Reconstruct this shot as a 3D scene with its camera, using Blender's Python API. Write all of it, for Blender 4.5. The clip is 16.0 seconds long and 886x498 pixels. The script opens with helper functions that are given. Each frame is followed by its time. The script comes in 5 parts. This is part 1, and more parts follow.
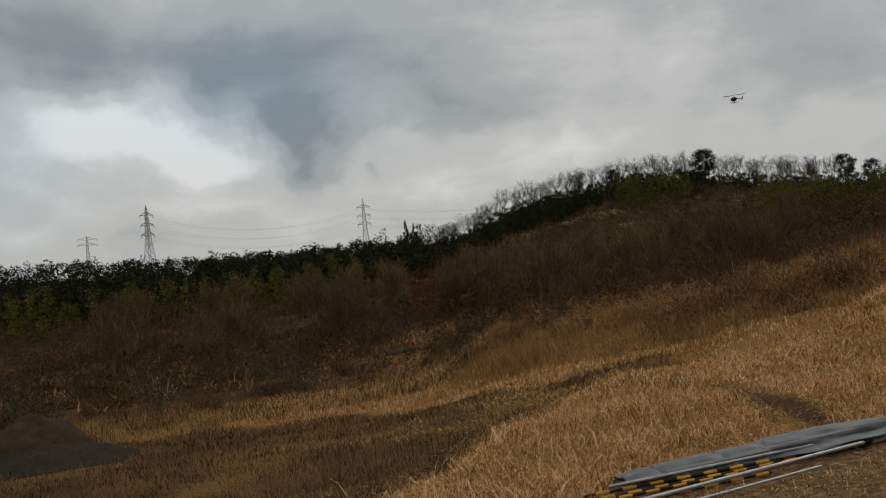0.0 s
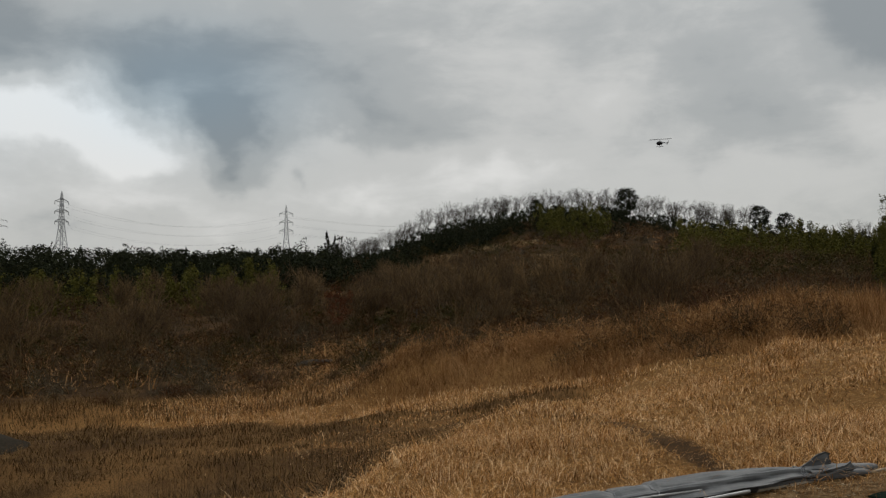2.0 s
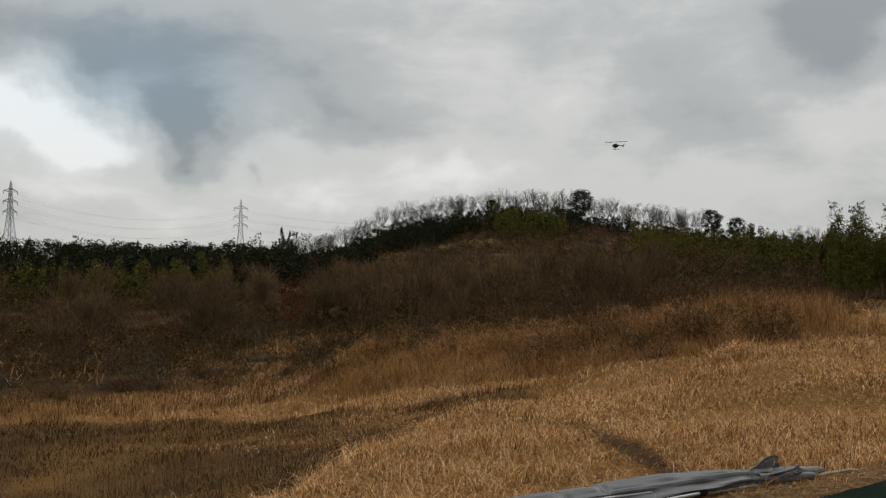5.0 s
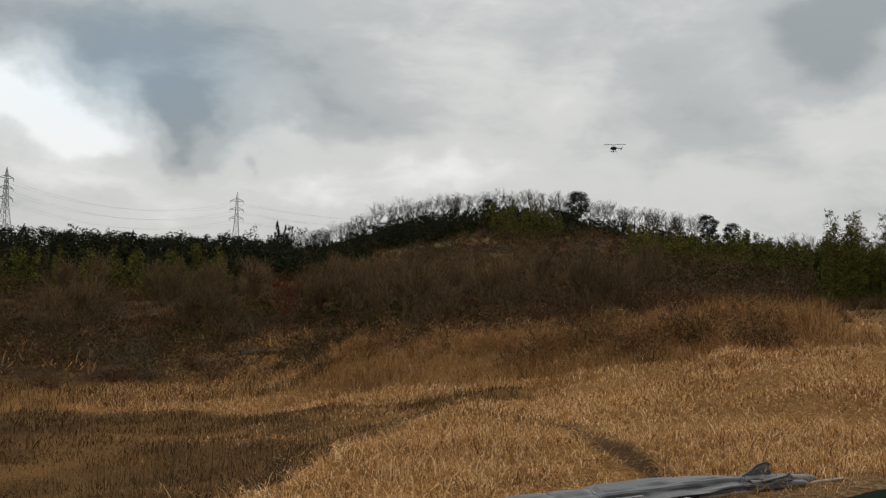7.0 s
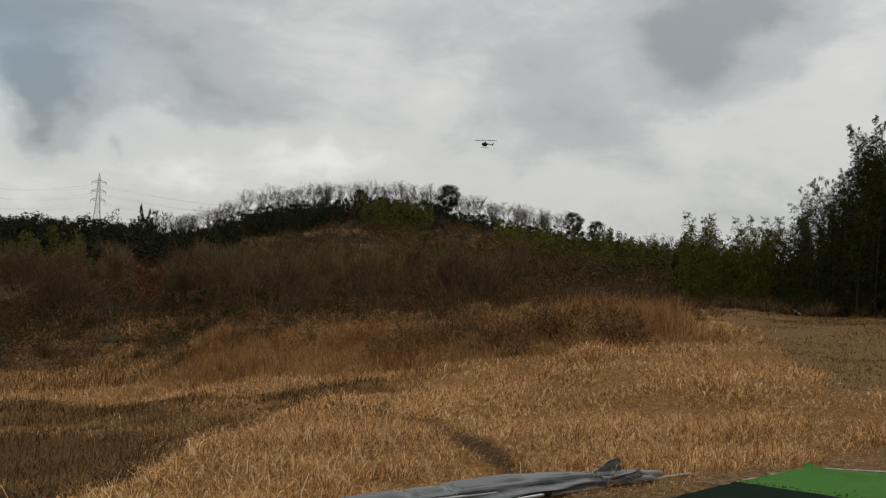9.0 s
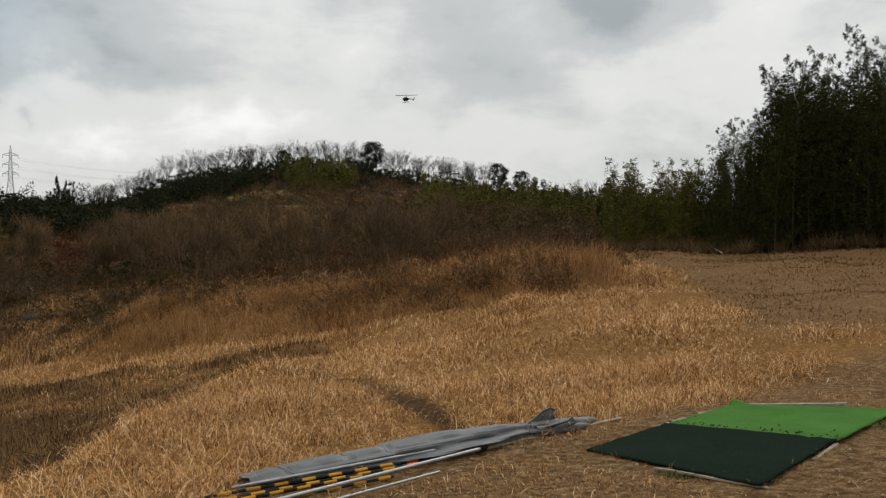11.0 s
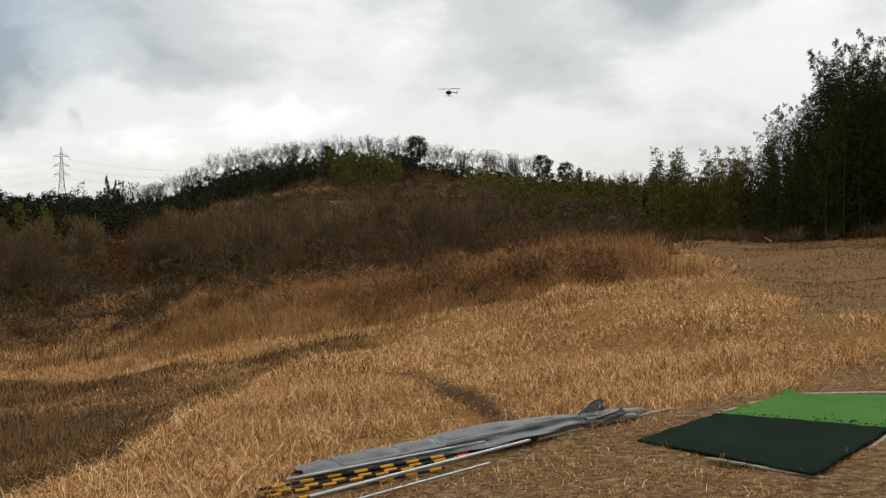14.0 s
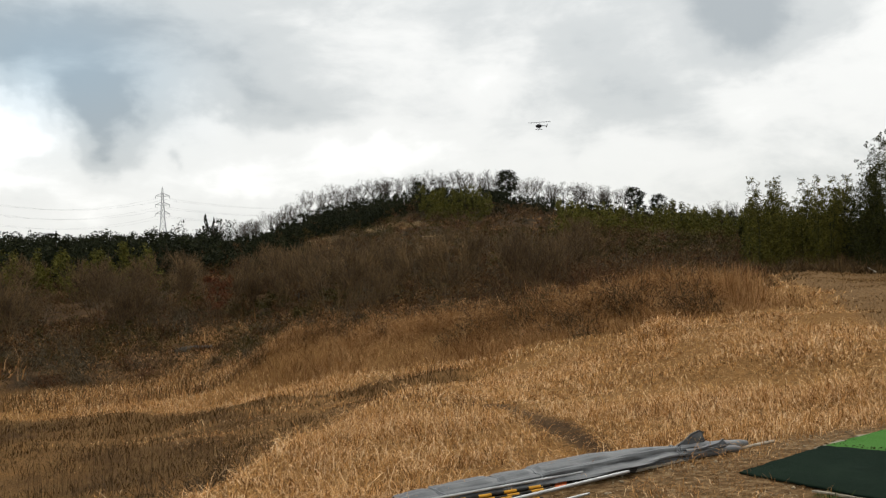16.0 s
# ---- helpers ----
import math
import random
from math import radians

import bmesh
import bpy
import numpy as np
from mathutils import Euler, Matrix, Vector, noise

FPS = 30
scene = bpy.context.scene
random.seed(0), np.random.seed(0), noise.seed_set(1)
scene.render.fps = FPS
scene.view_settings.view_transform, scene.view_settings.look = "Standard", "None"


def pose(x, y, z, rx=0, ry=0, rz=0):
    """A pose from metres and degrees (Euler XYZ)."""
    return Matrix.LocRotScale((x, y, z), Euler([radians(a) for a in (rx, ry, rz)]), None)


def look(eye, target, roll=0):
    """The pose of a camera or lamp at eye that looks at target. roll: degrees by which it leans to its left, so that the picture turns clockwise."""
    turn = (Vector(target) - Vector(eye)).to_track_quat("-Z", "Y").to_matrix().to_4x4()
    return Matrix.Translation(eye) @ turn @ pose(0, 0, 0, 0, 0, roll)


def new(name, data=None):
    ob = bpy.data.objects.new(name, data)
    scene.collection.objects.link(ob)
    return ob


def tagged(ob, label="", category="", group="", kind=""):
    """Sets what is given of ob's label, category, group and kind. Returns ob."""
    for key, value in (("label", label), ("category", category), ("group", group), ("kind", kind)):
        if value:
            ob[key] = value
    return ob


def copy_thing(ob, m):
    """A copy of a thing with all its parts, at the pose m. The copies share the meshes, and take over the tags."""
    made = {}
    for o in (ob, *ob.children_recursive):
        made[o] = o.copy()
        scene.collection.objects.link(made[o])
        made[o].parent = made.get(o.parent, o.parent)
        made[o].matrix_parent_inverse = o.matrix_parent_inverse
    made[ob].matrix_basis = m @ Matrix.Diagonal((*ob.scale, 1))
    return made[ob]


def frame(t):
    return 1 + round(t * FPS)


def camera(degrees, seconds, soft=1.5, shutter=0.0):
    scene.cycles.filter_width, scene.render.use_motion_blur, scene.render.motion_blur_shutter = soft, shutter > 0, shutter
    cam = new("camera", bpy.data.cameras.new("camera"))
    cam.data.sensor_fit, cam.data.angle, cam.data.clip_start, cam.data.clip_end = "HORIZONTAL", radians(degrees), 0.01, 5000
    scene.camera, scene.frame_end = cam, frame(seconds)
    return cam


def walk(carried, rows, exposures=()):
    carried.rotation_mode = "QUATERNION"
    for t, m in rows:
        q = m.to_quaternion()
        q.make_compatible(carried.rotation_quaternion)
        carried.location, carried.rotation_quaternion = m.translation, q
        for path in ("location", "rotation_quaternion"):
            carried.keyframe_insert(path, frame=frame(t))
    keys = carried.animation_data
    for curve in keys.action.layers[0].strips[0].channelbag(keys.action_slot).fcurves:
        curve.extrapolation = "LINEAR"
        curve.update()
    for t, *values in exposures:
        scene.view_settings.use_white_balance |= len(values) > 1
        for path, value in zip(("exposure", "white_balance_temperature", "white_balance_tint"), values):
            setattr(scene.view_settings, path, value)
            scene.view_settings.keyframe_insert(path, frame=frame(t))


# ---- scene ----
cam = camera(48.0, 16.0, soft=1.3)
# seconds, place in metres, turn in degrees
ROWS = [
    (0.0, -0.098, -0.052, 1.534, 91.95, 5.55, 11.18),
    (0.5, -0.088, -0.059, 1.535, 91.85, 4.60, 10.79),
    (1.0, -0.039, -0.076, 1.548, 91.99, 3.35, 9.54),
    (1.5, -0.041, -0.072, 1.556, 92.54, 1.64, 7.72),
    (2.0, -0.055, -0.056, 1.562, 92.71, 0.57, 6.41),
    (2.5, -0.056, -0.041, 1.563, 93.10, -0.26, 5.40),
    (3.0, -0.059, -0.024, 1.564, 92.90, 0.13, 4.54),
    (3.5, -0.055, -0.011, 1.558, 92.96, 0.40, 4.49),
    (4.0, -0.055, 0.006, 1.564, 92.66, 0.52, 4.06),
    (6.5, -0.068, 0.026, 1.565, 92.54, -1.52, 3.82),
    (7.0, -0.073, 0.039, 1.566, 92.50, -1.86, 3.46),
    (7.5, -0.080, 0.056, 1.577, 92.93, -3.19, 1.22),
    (8.0, -0.074, 0.066, 1.582, 93.23, -2.93, -0.17),
    (8.5, -0.053, 0.071, 1.586, 93.32, -2.22, -1.34),
    (9.0, -0.022, 0.083, 1.607, 92.31, -3.15, -4.05),
    (11.5, -0.003, 0.115, 1.644, 89.81, 0.16, -8.42),
    (12.0, -0.007, 0.115, 1.638, 89.97, 0.58, -8.02),
    (12.5, -0.008, 0.107, 1.637, 89.97, 0.90, -7.63),
    (13.0, -0.013, 0.097, 1.638, 89.53, 0.81, -6.93),
    (13.5, -0.016, 0.086, 1.642, 89.29, 0.87, -6.36),
    (14.0, -0.024, 0.076, 1.643, 89.47, 0.80, -5.56),
    (14.5, -0.038, 0.051, 1.637, 90.14, 0.62, -5.04),
    (15.0, -0.063, 0.039, 1.630, 90.91, 0.72, -3.37),
    (15.5, -0.064, 0.019, 1.617, 91.19, 1.06, -0.74),
    (16.0, -0.064, 0.010, 1.612, 91.54, 1.27, -0.33),
]
EXPOSURES = [(0.0, -0.78), (1.5, -0.68), (3.5, -0.60), (7.0, -0.41), (9.0, -0.48), (11.5, -0.12), (14.0, 0.02), (16.0, 0.09)]
walk(cam, [(t, pose(*p)) for t, *p in ROWS], EXPOSURES)

# ---- sky and light ----


def heading(az, el):
    """A direction from its compass angle (0 is +y, to the right positive) and its height, in degrees."""
    a, e = radians(az), radians(el)
    return Vector((math.sin(a) * math.cos(e), math.cos(a) * math.cos(e), math.sin(e)))


def node(tree, kind, **sets):
    n = tree.nodes.new(kind)
    for key, value in sets.items():
        n.inputs[int(key[1:])].default_value = value
    return n


def math_node(tree, op, a, b=None, clamp=False):
    n = tree.nodes.new("ShaderNodeMath")
    n.operation, n.use_clamp = op, clamp
    for i, v in enumerate((a, b)):
        if v is None:
            continue
        if isinstance(v, (int, float)):
            n.inputs[i].default_value = v
        else:
            tree.links.new(v, n.inputs[i])
    return n.outputs[0]


SUN_AZ, SUN_EL = 38.0, 42.0
world = bpy.data.worlds.new("overcast")
scene.world = world
world.use_nodes = True
wt = world.node_tree
wt.nodes.clear()
w_out = wt.nodes.new("ShaderNodeOutputWorld")
w_bg = wt.nodes.new("ShaderNodeBackground")
wt.links.new(w_bg.outputs[0], w_out.inputs[0])
w_co = wt.nodes.new("ShaderNodeTexCoord")
sky = wt.nodes.new("ShaderNodeTexSky")
sky.sky_type, sky.sun_disc = "NISHITA", False
sky.sun_elevation, sky.sun_rotation = radians(SUN_EL), radians(SUN_AZ)
direction = w_co.outputs["Generated"]
split = wt.nodes.new("ShaderNodeSeparateXYZ")
wt.links.new(direction, split.inputs[0])


def sky_noise(scale, stretch, detail, rough, shift):
    m = wt.nodes.new("ShaderNodeMapping")
    m.inputs["Scale"].default_value = (1, 1, stretch)
    m.inputs["Location"].default_value = shift
    wt.links.new(direction, m.inputs[0])
    n = wt.nodes.new("ShaderNodeTexNoise")
    n.inputs["Scale"].default_value = scale
    n.inputs["Detail"].default_value = detail
    n.inputs["Roughness"].default_value = rough
    n.inputs["Distortion"].default_value = 0.25
    wt.links.new(m.outputs[0], n.inputs["Vector"])
    return n.outputs["Fac"]


warp_noise = wt.nodes.new("ShaderNodeTexNoise")
warp_noise.inputs["Scale"].default_value, warp_noise.inputs["Detail"].default_value = 9.0, 6
wt.links.new(direction, warp_noise.inputs["Vector"])
warp = wt.nodes.new("ShaderNodeVectorMath")
warp.operation = "MULTIPLY_ADD"
wt.links.new(warp_noise.outputs["Color"], warp.inputs[0])
warp.inputs[1].default_value, warp.inputs[2].default_value = (0.12, 0.12, 0.12), (-0.06, -0.06, -0.06)
bent = wt.nodes.new("ShaderNodeVectorMath")
bent.operation = "ADD"
wt.links.new(direction, bent.inputs[0])
wt.links.new(warp.outputs[0], bent.inputs[1])
bent_unit = wt.nodes.new("ShaderNodeVectorMath")
bent_unit.operation = "NORMALIZE"
wt.links.new(bent.outputs[0], bent_unit.inputs[0])


def along(vector, way):
    d = wt.nodes.new("ShaderNodeVectorMath")
    d.operation = "DOT_PRODUCT"
    wt.links.new(vector, d.inputs[0])
    d.inputs[1].default_value = way
    return d.outputs["Value"]


def blob(az, el, wide, tall, amount, vector=None):
    """A soft oval lump of cloud (lighter or darker), its half width and half height in degrees."""
    vector = vector or bent_unit.outputs[0]
    front = heading(az, el)
    right = Vector((math.cos(radians(az)), -math.sin(radians(az)), 0))
    above = right.cross(front)
    u = math_node(wt, "DIVIDE", along(vector, right), math.sin(radians(wide)))
    v = math_node(wt, "DIVIDE", along(vector, above), math.sin(radians(tall)))
    r = math_node(wt, "ADD", math_node(wt, "MULTIPLY", u, u), math_node(wt, "MULTIPLY", v, v))
    g = math_node(wt, "EXPONENT", math_node(wt, "MULTIPLY", r, -1.0))
    ahead = math_node(wt, "GREATER_THAN", along(vector, front), 0.0)
    return math_node(wt, "MULTIPLY", math_node(wt, "MULTIPLY", g, ahead), amount)


cloud = math_node(wt, "ADD", math_node(wt, "MULTIPLY", sky_noise(3.2, 1.9, 6, 0.55, (0.3, 1.7, 0.2)), 0.34),
                  math_node(wt, "MULTIPLY", sky_noise(9.0, 2.4, 6, 0.6, (4.1, 0.4, 2.0)), 0.30))
# compass angle, height, half width, half height and lightness of the lumps of cloud
CLOUDS = [(-29.5, 10.2, 4.6, 2.1, 0.36), (-24.0, 8.8, 3.4, 1.7, 0.34), (-33.0, 6.0, 6.0, 1.5, 0.12), (-24.0, 5.6, 6.0, 1.3, 0.14),
          (-23.0, 13.6, 9.0, 1.9, -0.20), (-33.0, 15.0, 6.0, 2.0, -0.10), (-18.6, 8.6, 1.8, 2.0, -0.36), (-19.5, 11.0, 3.0, 1.6, -0.12),
          (-9.4, 10.3, 4.0, 1.5, -0.14), (-13.0, 12.5, 6.0, 1.6, 0.0), (-15.0, 6.1, 0.6, 0.5, -0.13), (-4.0, 7.0, 5.6, 1.2, 0.14),
          (-12.5, 8.2, 2.4, 1.0, 0.12), (-10.5, 5.4, 5.0, 1.2, 0.14), (-0.7, 14.4, 4.5, 2.4, 0.03), (4.6, 10.9, 2.0, 1.4, 0.13),
          (10.6, 10.4, 2.2, 2.3, -0.15), (8.5, 14.5, 3.0, 1.6, -0.06), (17.6, 9.8, 2.4, 1.7, 0.13), (18.8, 14.6, 4.2, 2.1, -0.30),
          (24.8, 10.8, 2.4, 2.6, 0.10), (14.0, 6.4, 6.0, 1.3, 0.04), (7.5, 7.8, 4.0, 1.1, -0.05), (26.0, 6.0, 5.0, 2.0, 0.08)]
for az, el, wide, tall, amount in CLOUDS:
    cloud = math_node(wt, "ADD", cloud, blob(az, el, wide, tall, amount))
# thinner, lighter cloud towards the horizon
low_sky = math_node(wt, "POWER", math_node(wt, "SUBTRACT", 1.0, math_node(wt, "MAXIMUM", split.outputs[2], 0.0)), 11.0)
cloud = math_node(wt, "ADD", math_node(wt, "ADD", cloud, 0.175), math_node(wt, "MULTIPLY", low_sky, 0.13))
ramp = wt.nodes.new("ShaderNodeValToRGB")
wt.links.new(cloud, ramp.inputs[0])
ramp.color_ramp.interpolation = "EASE"
for i, (at, c) in enumerate(((0.26, (0.29, 0.315, 0.325)), (0.44, (0.45, 0.465, 0.46)), (0.60, (0.64, 0.64, 0.62)), (0.82, (0.93, 0.92, 0.895)))):
    e = ramp.color_ramp.elements[i] if i < 2 else ramp.color_ramp.elements.new(at)
    e.position, e.color = at, (*c, 1)
# an overcast sky grows brighter towards the zenith
up = math_node(wt, "MAXIMUM", split.outputs[2], 0.0)
rise = math_node(wt, "ADD", math_node(wt, "MULTIPLY", math_node(wt, "POWER", up, 1.5), 1.25), 1.0)
# clear blue air shows thinly between the clouds to one side
thin = wt.nodes.new("ShaderNodeMix")
thin.data_type = "RGBA"
thin.blend_type = "MULTIPLY"
blue_air = math_node(wt, "ADD", blob(-21.0, 11.8, 7.0, 3.6, 1.0, direction), blob(-36.0, 10.0, 5.0, 5.0, 0.7, direction), True)
wt.links.new(blue_air, thin.inputs["Factor"])
wt.links.new(ramp.outputs[0], thin.inputs[6])
thin.inputs[7].default_value = (0.86, 0.99, 1.10, 1)
glow = wt.nodes.new("ShaderNodeVectorMath")
glow.operation = "SCALE"
wt.links.new(thin.outputs[2], glow.inputs[0])
wt.links.new(rise, glow.inputs["Scale"])
blue = wt.nodes.new("ShaderNodeVectorMath")
blue.operation = "SCALE"
wt.links.new(sky.outputs[0], blue.inputs[0])
blue.inputs["Scale"].default_value = 0.006
both = wt.nodes.new("ShaderNodeVectorMath")
both.operation = "ADD"
wt.links.new(glow.outputs[0], both.inputs[0])
wt.links.new(blue.outputs[0], both.inputs[1])
wt.links.new(both.outputs[0], w_bg.inputs[0])
w_bg.inputs[1].default_value = 1.2

sun = new("sun", bpy.data.lights.new("sun", "SUN"))
sun.data.energy, sun.data.angle, sun.data.color = 0.75, radians(25), (1.0, 0.96, 0.9)
sun.matrix_world = look(heading(SUN_AZ, SUN_EL) * 100, (0, 0, 0))

# ---- materials ----


def surface(name, stops, scale=8.0, rough=0.8, island=0.0, patch=0.0, patch_scale=0.3, bump=0.0, metal=0.0, detail=5, random_object=0.0, stretch=(1, 1, 1), gloss=0.03):
    """A material whose colour runs over stops, driven by fine noise, by patches metres wide, and by piece."""
    m = bpy.data.materials.new(name)
    m.use_nodes = True
    t = m.node_tree
    b = t.nodes["Principled BSDF"]
    b.inputs["Roughness"].default_value = rough
    b.inputs["Metallic"].default_value = metal
    b.inputs["Specular IOR Level"].default_value = gloss
    g = t.nodes.new("ShaderNodeNewGeometry")
    mp = t.nodes.new("ShaderNodeMapping")
    mp.inputs["Scale"].default_value = stretch
    t.links.new(g.outputs["Position"], mp.inputs[0])
    n = t.nodes.new("ShaderNodeTexNoise")
    n.inputs["Scale"].default_value, n.inputs["Detail"].default_value, n.inputs["Roughness"].default_value = scale, detail, 0.65
    t.links.new(mp.outputs[0], n.inputs["Vector"])
    total = math_node(t, "MULTIPLY", n.outputs["Fac"], 1.0 - island - patch - random_object)
    if patch:
        n2 = t.nodes.new("ShaderNodeTexNoise")
        n2.inputs["Scale"].default_value, n2.inputs["Detail"].default_value = patch_scale, 4
        t.links.new(g.outputs["Position"], n2.inputs["Vector"])
        total = math_node(t, "ADD", total, math_node(t, "MULTIPLY", n2.outputs["Fac"], patch))
    if island:
        total = math_node(t, "ADD", total, math_node(t, "MULTIPLY", g.outputs["Random Per Island"], island))
    if random_object:
        o = t.nodes.new("ShaderNodeObjectInfo")
        total = math_node(t, "ADD", total, math_node(t, "MULTIPLY", o.outputs["Random"], random_object))
    r = t.nodes.new("ShaderNodeValToRGB")
    t.links.new(total, r.inputs[0])
    for i, (at, c) in enumerate(stops):
        e = r.color_ramp.elements[i] if i < 2 else r.color_ramp.elements.new(at)
        e.position, e.color = at, (*c, 1)
    t.links.new(r.outputs[0], b.inputs["Base Color"])
    if bump:
        u = t.nodes.new("ShaderNodeBump")
        u.inputs["Strength"].default_value, u.inputs["Distance"].default_value = bump, 0.03
        t.links.new(n.outputs["Fac"], u.inputs["Height"])
        t.links.new(u.outputs[0], b.inputs["Normal"])
    return m


STRAW = surface("dry_straw", ((0.12, (0.060, 0.026, 0.009)), (0.35, (0.26, 0.121, 0.036)), (0.58, (0.54, 0.276, 0.093)), (0.80, (0.86, 0.60, 0.34))), 3, 0.85, island=0.62, patch=0.28, patch_scale=0.4)
REED = surface("dry_reed", ((0.15, (0.10, 0.045, 0.016)), (0.5, (0.28, 0.146, 0.054)), (0.85, (0.53, 0.32, 0.155))), 2, 0.85, island=0.45, patch=0.42, patch_scale=0.35)
WEED = surface("brown_weeds", ((0.2, (0.034, 0.020, 0.010)), (0.5, (0.10, 0.056, 0.022)), (0.85, (0.25, 0.155, 0.068))), 2, 0.9, island=0.5, patch=0.35, patch_scale=0.4)
MOWN = surface("mown_stubble", ((0.2, (0.06, 0.032, 0.012)), (0.5, (0.17, 0.095, 0.036)), (0.85, (0.36, 0.22, 0.10))), 0.9, 0.9, island=0.4, patch=0.45, patch_scale=0.25, stretch=(1, 2.5, 1))
TWIG = surface("bare_twigs", ((0.2, (0.032, 0.022, 0.014)), (0.46, (0.072, 0.048, 0.027)), (0.62, (0.126, 0.080, 0.037)), (0.82, (0.24, 0.15, 0.062))), 0.5, 0.9, island=0.4, patch=0.5, patch_scale=0.08)
BARK = surface("grey_bark", ((0.3, (0.04, 0.034, 0.028)), (0.7, (0.125, 0.108, 0.09))), 6, 0.9, island=0.3)
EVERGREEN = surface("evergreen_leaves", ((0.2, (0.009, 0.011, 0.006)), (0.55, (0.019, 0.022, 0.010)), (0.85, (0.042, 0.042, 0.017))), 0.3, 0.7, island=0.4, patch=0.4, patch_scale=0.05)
BAMBOO_FAR = surface("yellow_green_bamboo", ((0.2, (0.022, 0.024, 0.007)), (0.5, (0.085, 0.080, 0.016)), (0.85, (0.20, 0.175, 0.038))), 0.3, 0.7, island=0.4, patch=0.4, patch_scale=0.08)
BAMBOO_LEAF = surface("bamboo_leaves", ((0.2, (0.008, 0.010, 0.003)), (0.55, (0.028, 0.031, 0.007)), (0.9, (0.095, 0.092, 0.018))), 0.6, 0.6, island=0.5, patch=0.35, patch_scale=0.2)
CULM = surface("bamboo_culms", ((0.2, (0.012, 0.015, 0.006)), (0.8, (0.06, 0.06, 0.026))), 1.5, 0.5, island=0.3, random_object=0.3)
RUSSET = surface("russet_twigs", ((0.2, (0.045, 0.024, 0.013)), (0.55, (0.105, 0.052, 0.026)), (0.85, (0.19, 0.095, 0.042))), 0.6, 0.9, island=0.5, patch=0.3, patch_scale=0.2)
ASHEN = surface("ashen_twigs", ((0.2, (0.036, 0.028, 0.018)), (0.55, (0.09, 0.071, 0.045)), (0.85, (0.17, 0.135, 0.085))), 0.6, 0.9, island=0.5, patch=0.3, patch_scale=0.2)
RUST_LEAF = surface("rust_leaves", ((0.2, (0.05, 0.022, 0.012)), (0.6, (0.13, 0.046, 0.021)), (0.9, (0.21, 0.085, 0.034))), 1, 0.8, island=0.5)
STEEL = surface("galvanised_steel", ((0.3, (0.24, 0.245, 0.25)), (0.7, (0.38, 0.385, 0.39))), 3, 0.55, metal=0.4)

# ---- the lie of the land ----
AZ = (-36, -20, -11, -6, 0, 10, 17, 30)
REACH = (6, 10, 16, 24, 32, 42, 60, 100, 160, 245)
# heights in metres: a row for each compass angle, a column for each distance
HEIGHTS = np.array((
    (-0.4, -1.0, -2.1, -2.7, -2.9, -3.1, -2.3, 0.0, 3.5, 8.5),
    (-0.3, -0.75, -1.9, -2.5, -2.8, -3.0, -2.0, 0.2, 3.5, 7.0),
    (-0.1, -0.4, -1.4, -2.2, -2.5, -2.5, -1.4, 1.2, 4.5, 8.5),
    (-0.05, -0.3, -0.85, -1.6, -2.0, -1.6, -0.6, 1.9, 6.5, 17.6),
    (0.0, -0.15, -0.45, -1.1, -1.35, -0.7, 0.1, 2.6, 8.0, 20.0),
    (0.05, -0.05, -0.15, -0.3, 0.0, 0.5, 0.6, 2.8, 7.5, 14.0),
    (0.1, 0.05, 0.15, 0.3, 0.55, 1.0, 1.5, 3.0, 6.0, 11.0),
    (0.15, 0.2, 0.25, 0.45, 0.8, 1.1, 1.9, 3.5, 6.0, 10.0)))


def value_noise(x, y, scale, seed=0):
    """Smooth noise from -1 to 1 over the plan, for arrays."""
    x, y = np.asarray(x, float) / scale + 100 + 17.3 * seed, np.asarray(y, float) / scale + 100 - 9.1 * seed
    ix, iy = np.floor(x), np.floor(y)
    fx, fy = x - ix, y - iy
    fx, fy = fx * fx * (3 - 2 * fx), fy * fy * (3 - 2 * fy)

    def corner(a, b):
        v = np.sin(a * 127.1 + b * 311.7) * 43758.5453
        return 2 * (v - np.floor(v)) - 1
    lo = corner(ix, iy) * (1 - fx) + corner(ix + 1, iy) * fx
    hi = corner(ix, iy + 1) * (1 - fx) + corner(ix + 1, iy + 1) * fx
    return lo * (1 - fy) + hi * fy


def spline(table, axis_values, at, axis):
    """Catmull-Rom along one axis of the table at many places."""
    vals = np.asarray(axis_values, float)
    u = np.clip(at, vals[0], vals[-1])
    k = np.clip(np.searchsorted(vals, u) - 1, 0, len(vals) - 2)
    f = (u - vals[k]) / (vals[k + 1] - vals[k])
    return k, f


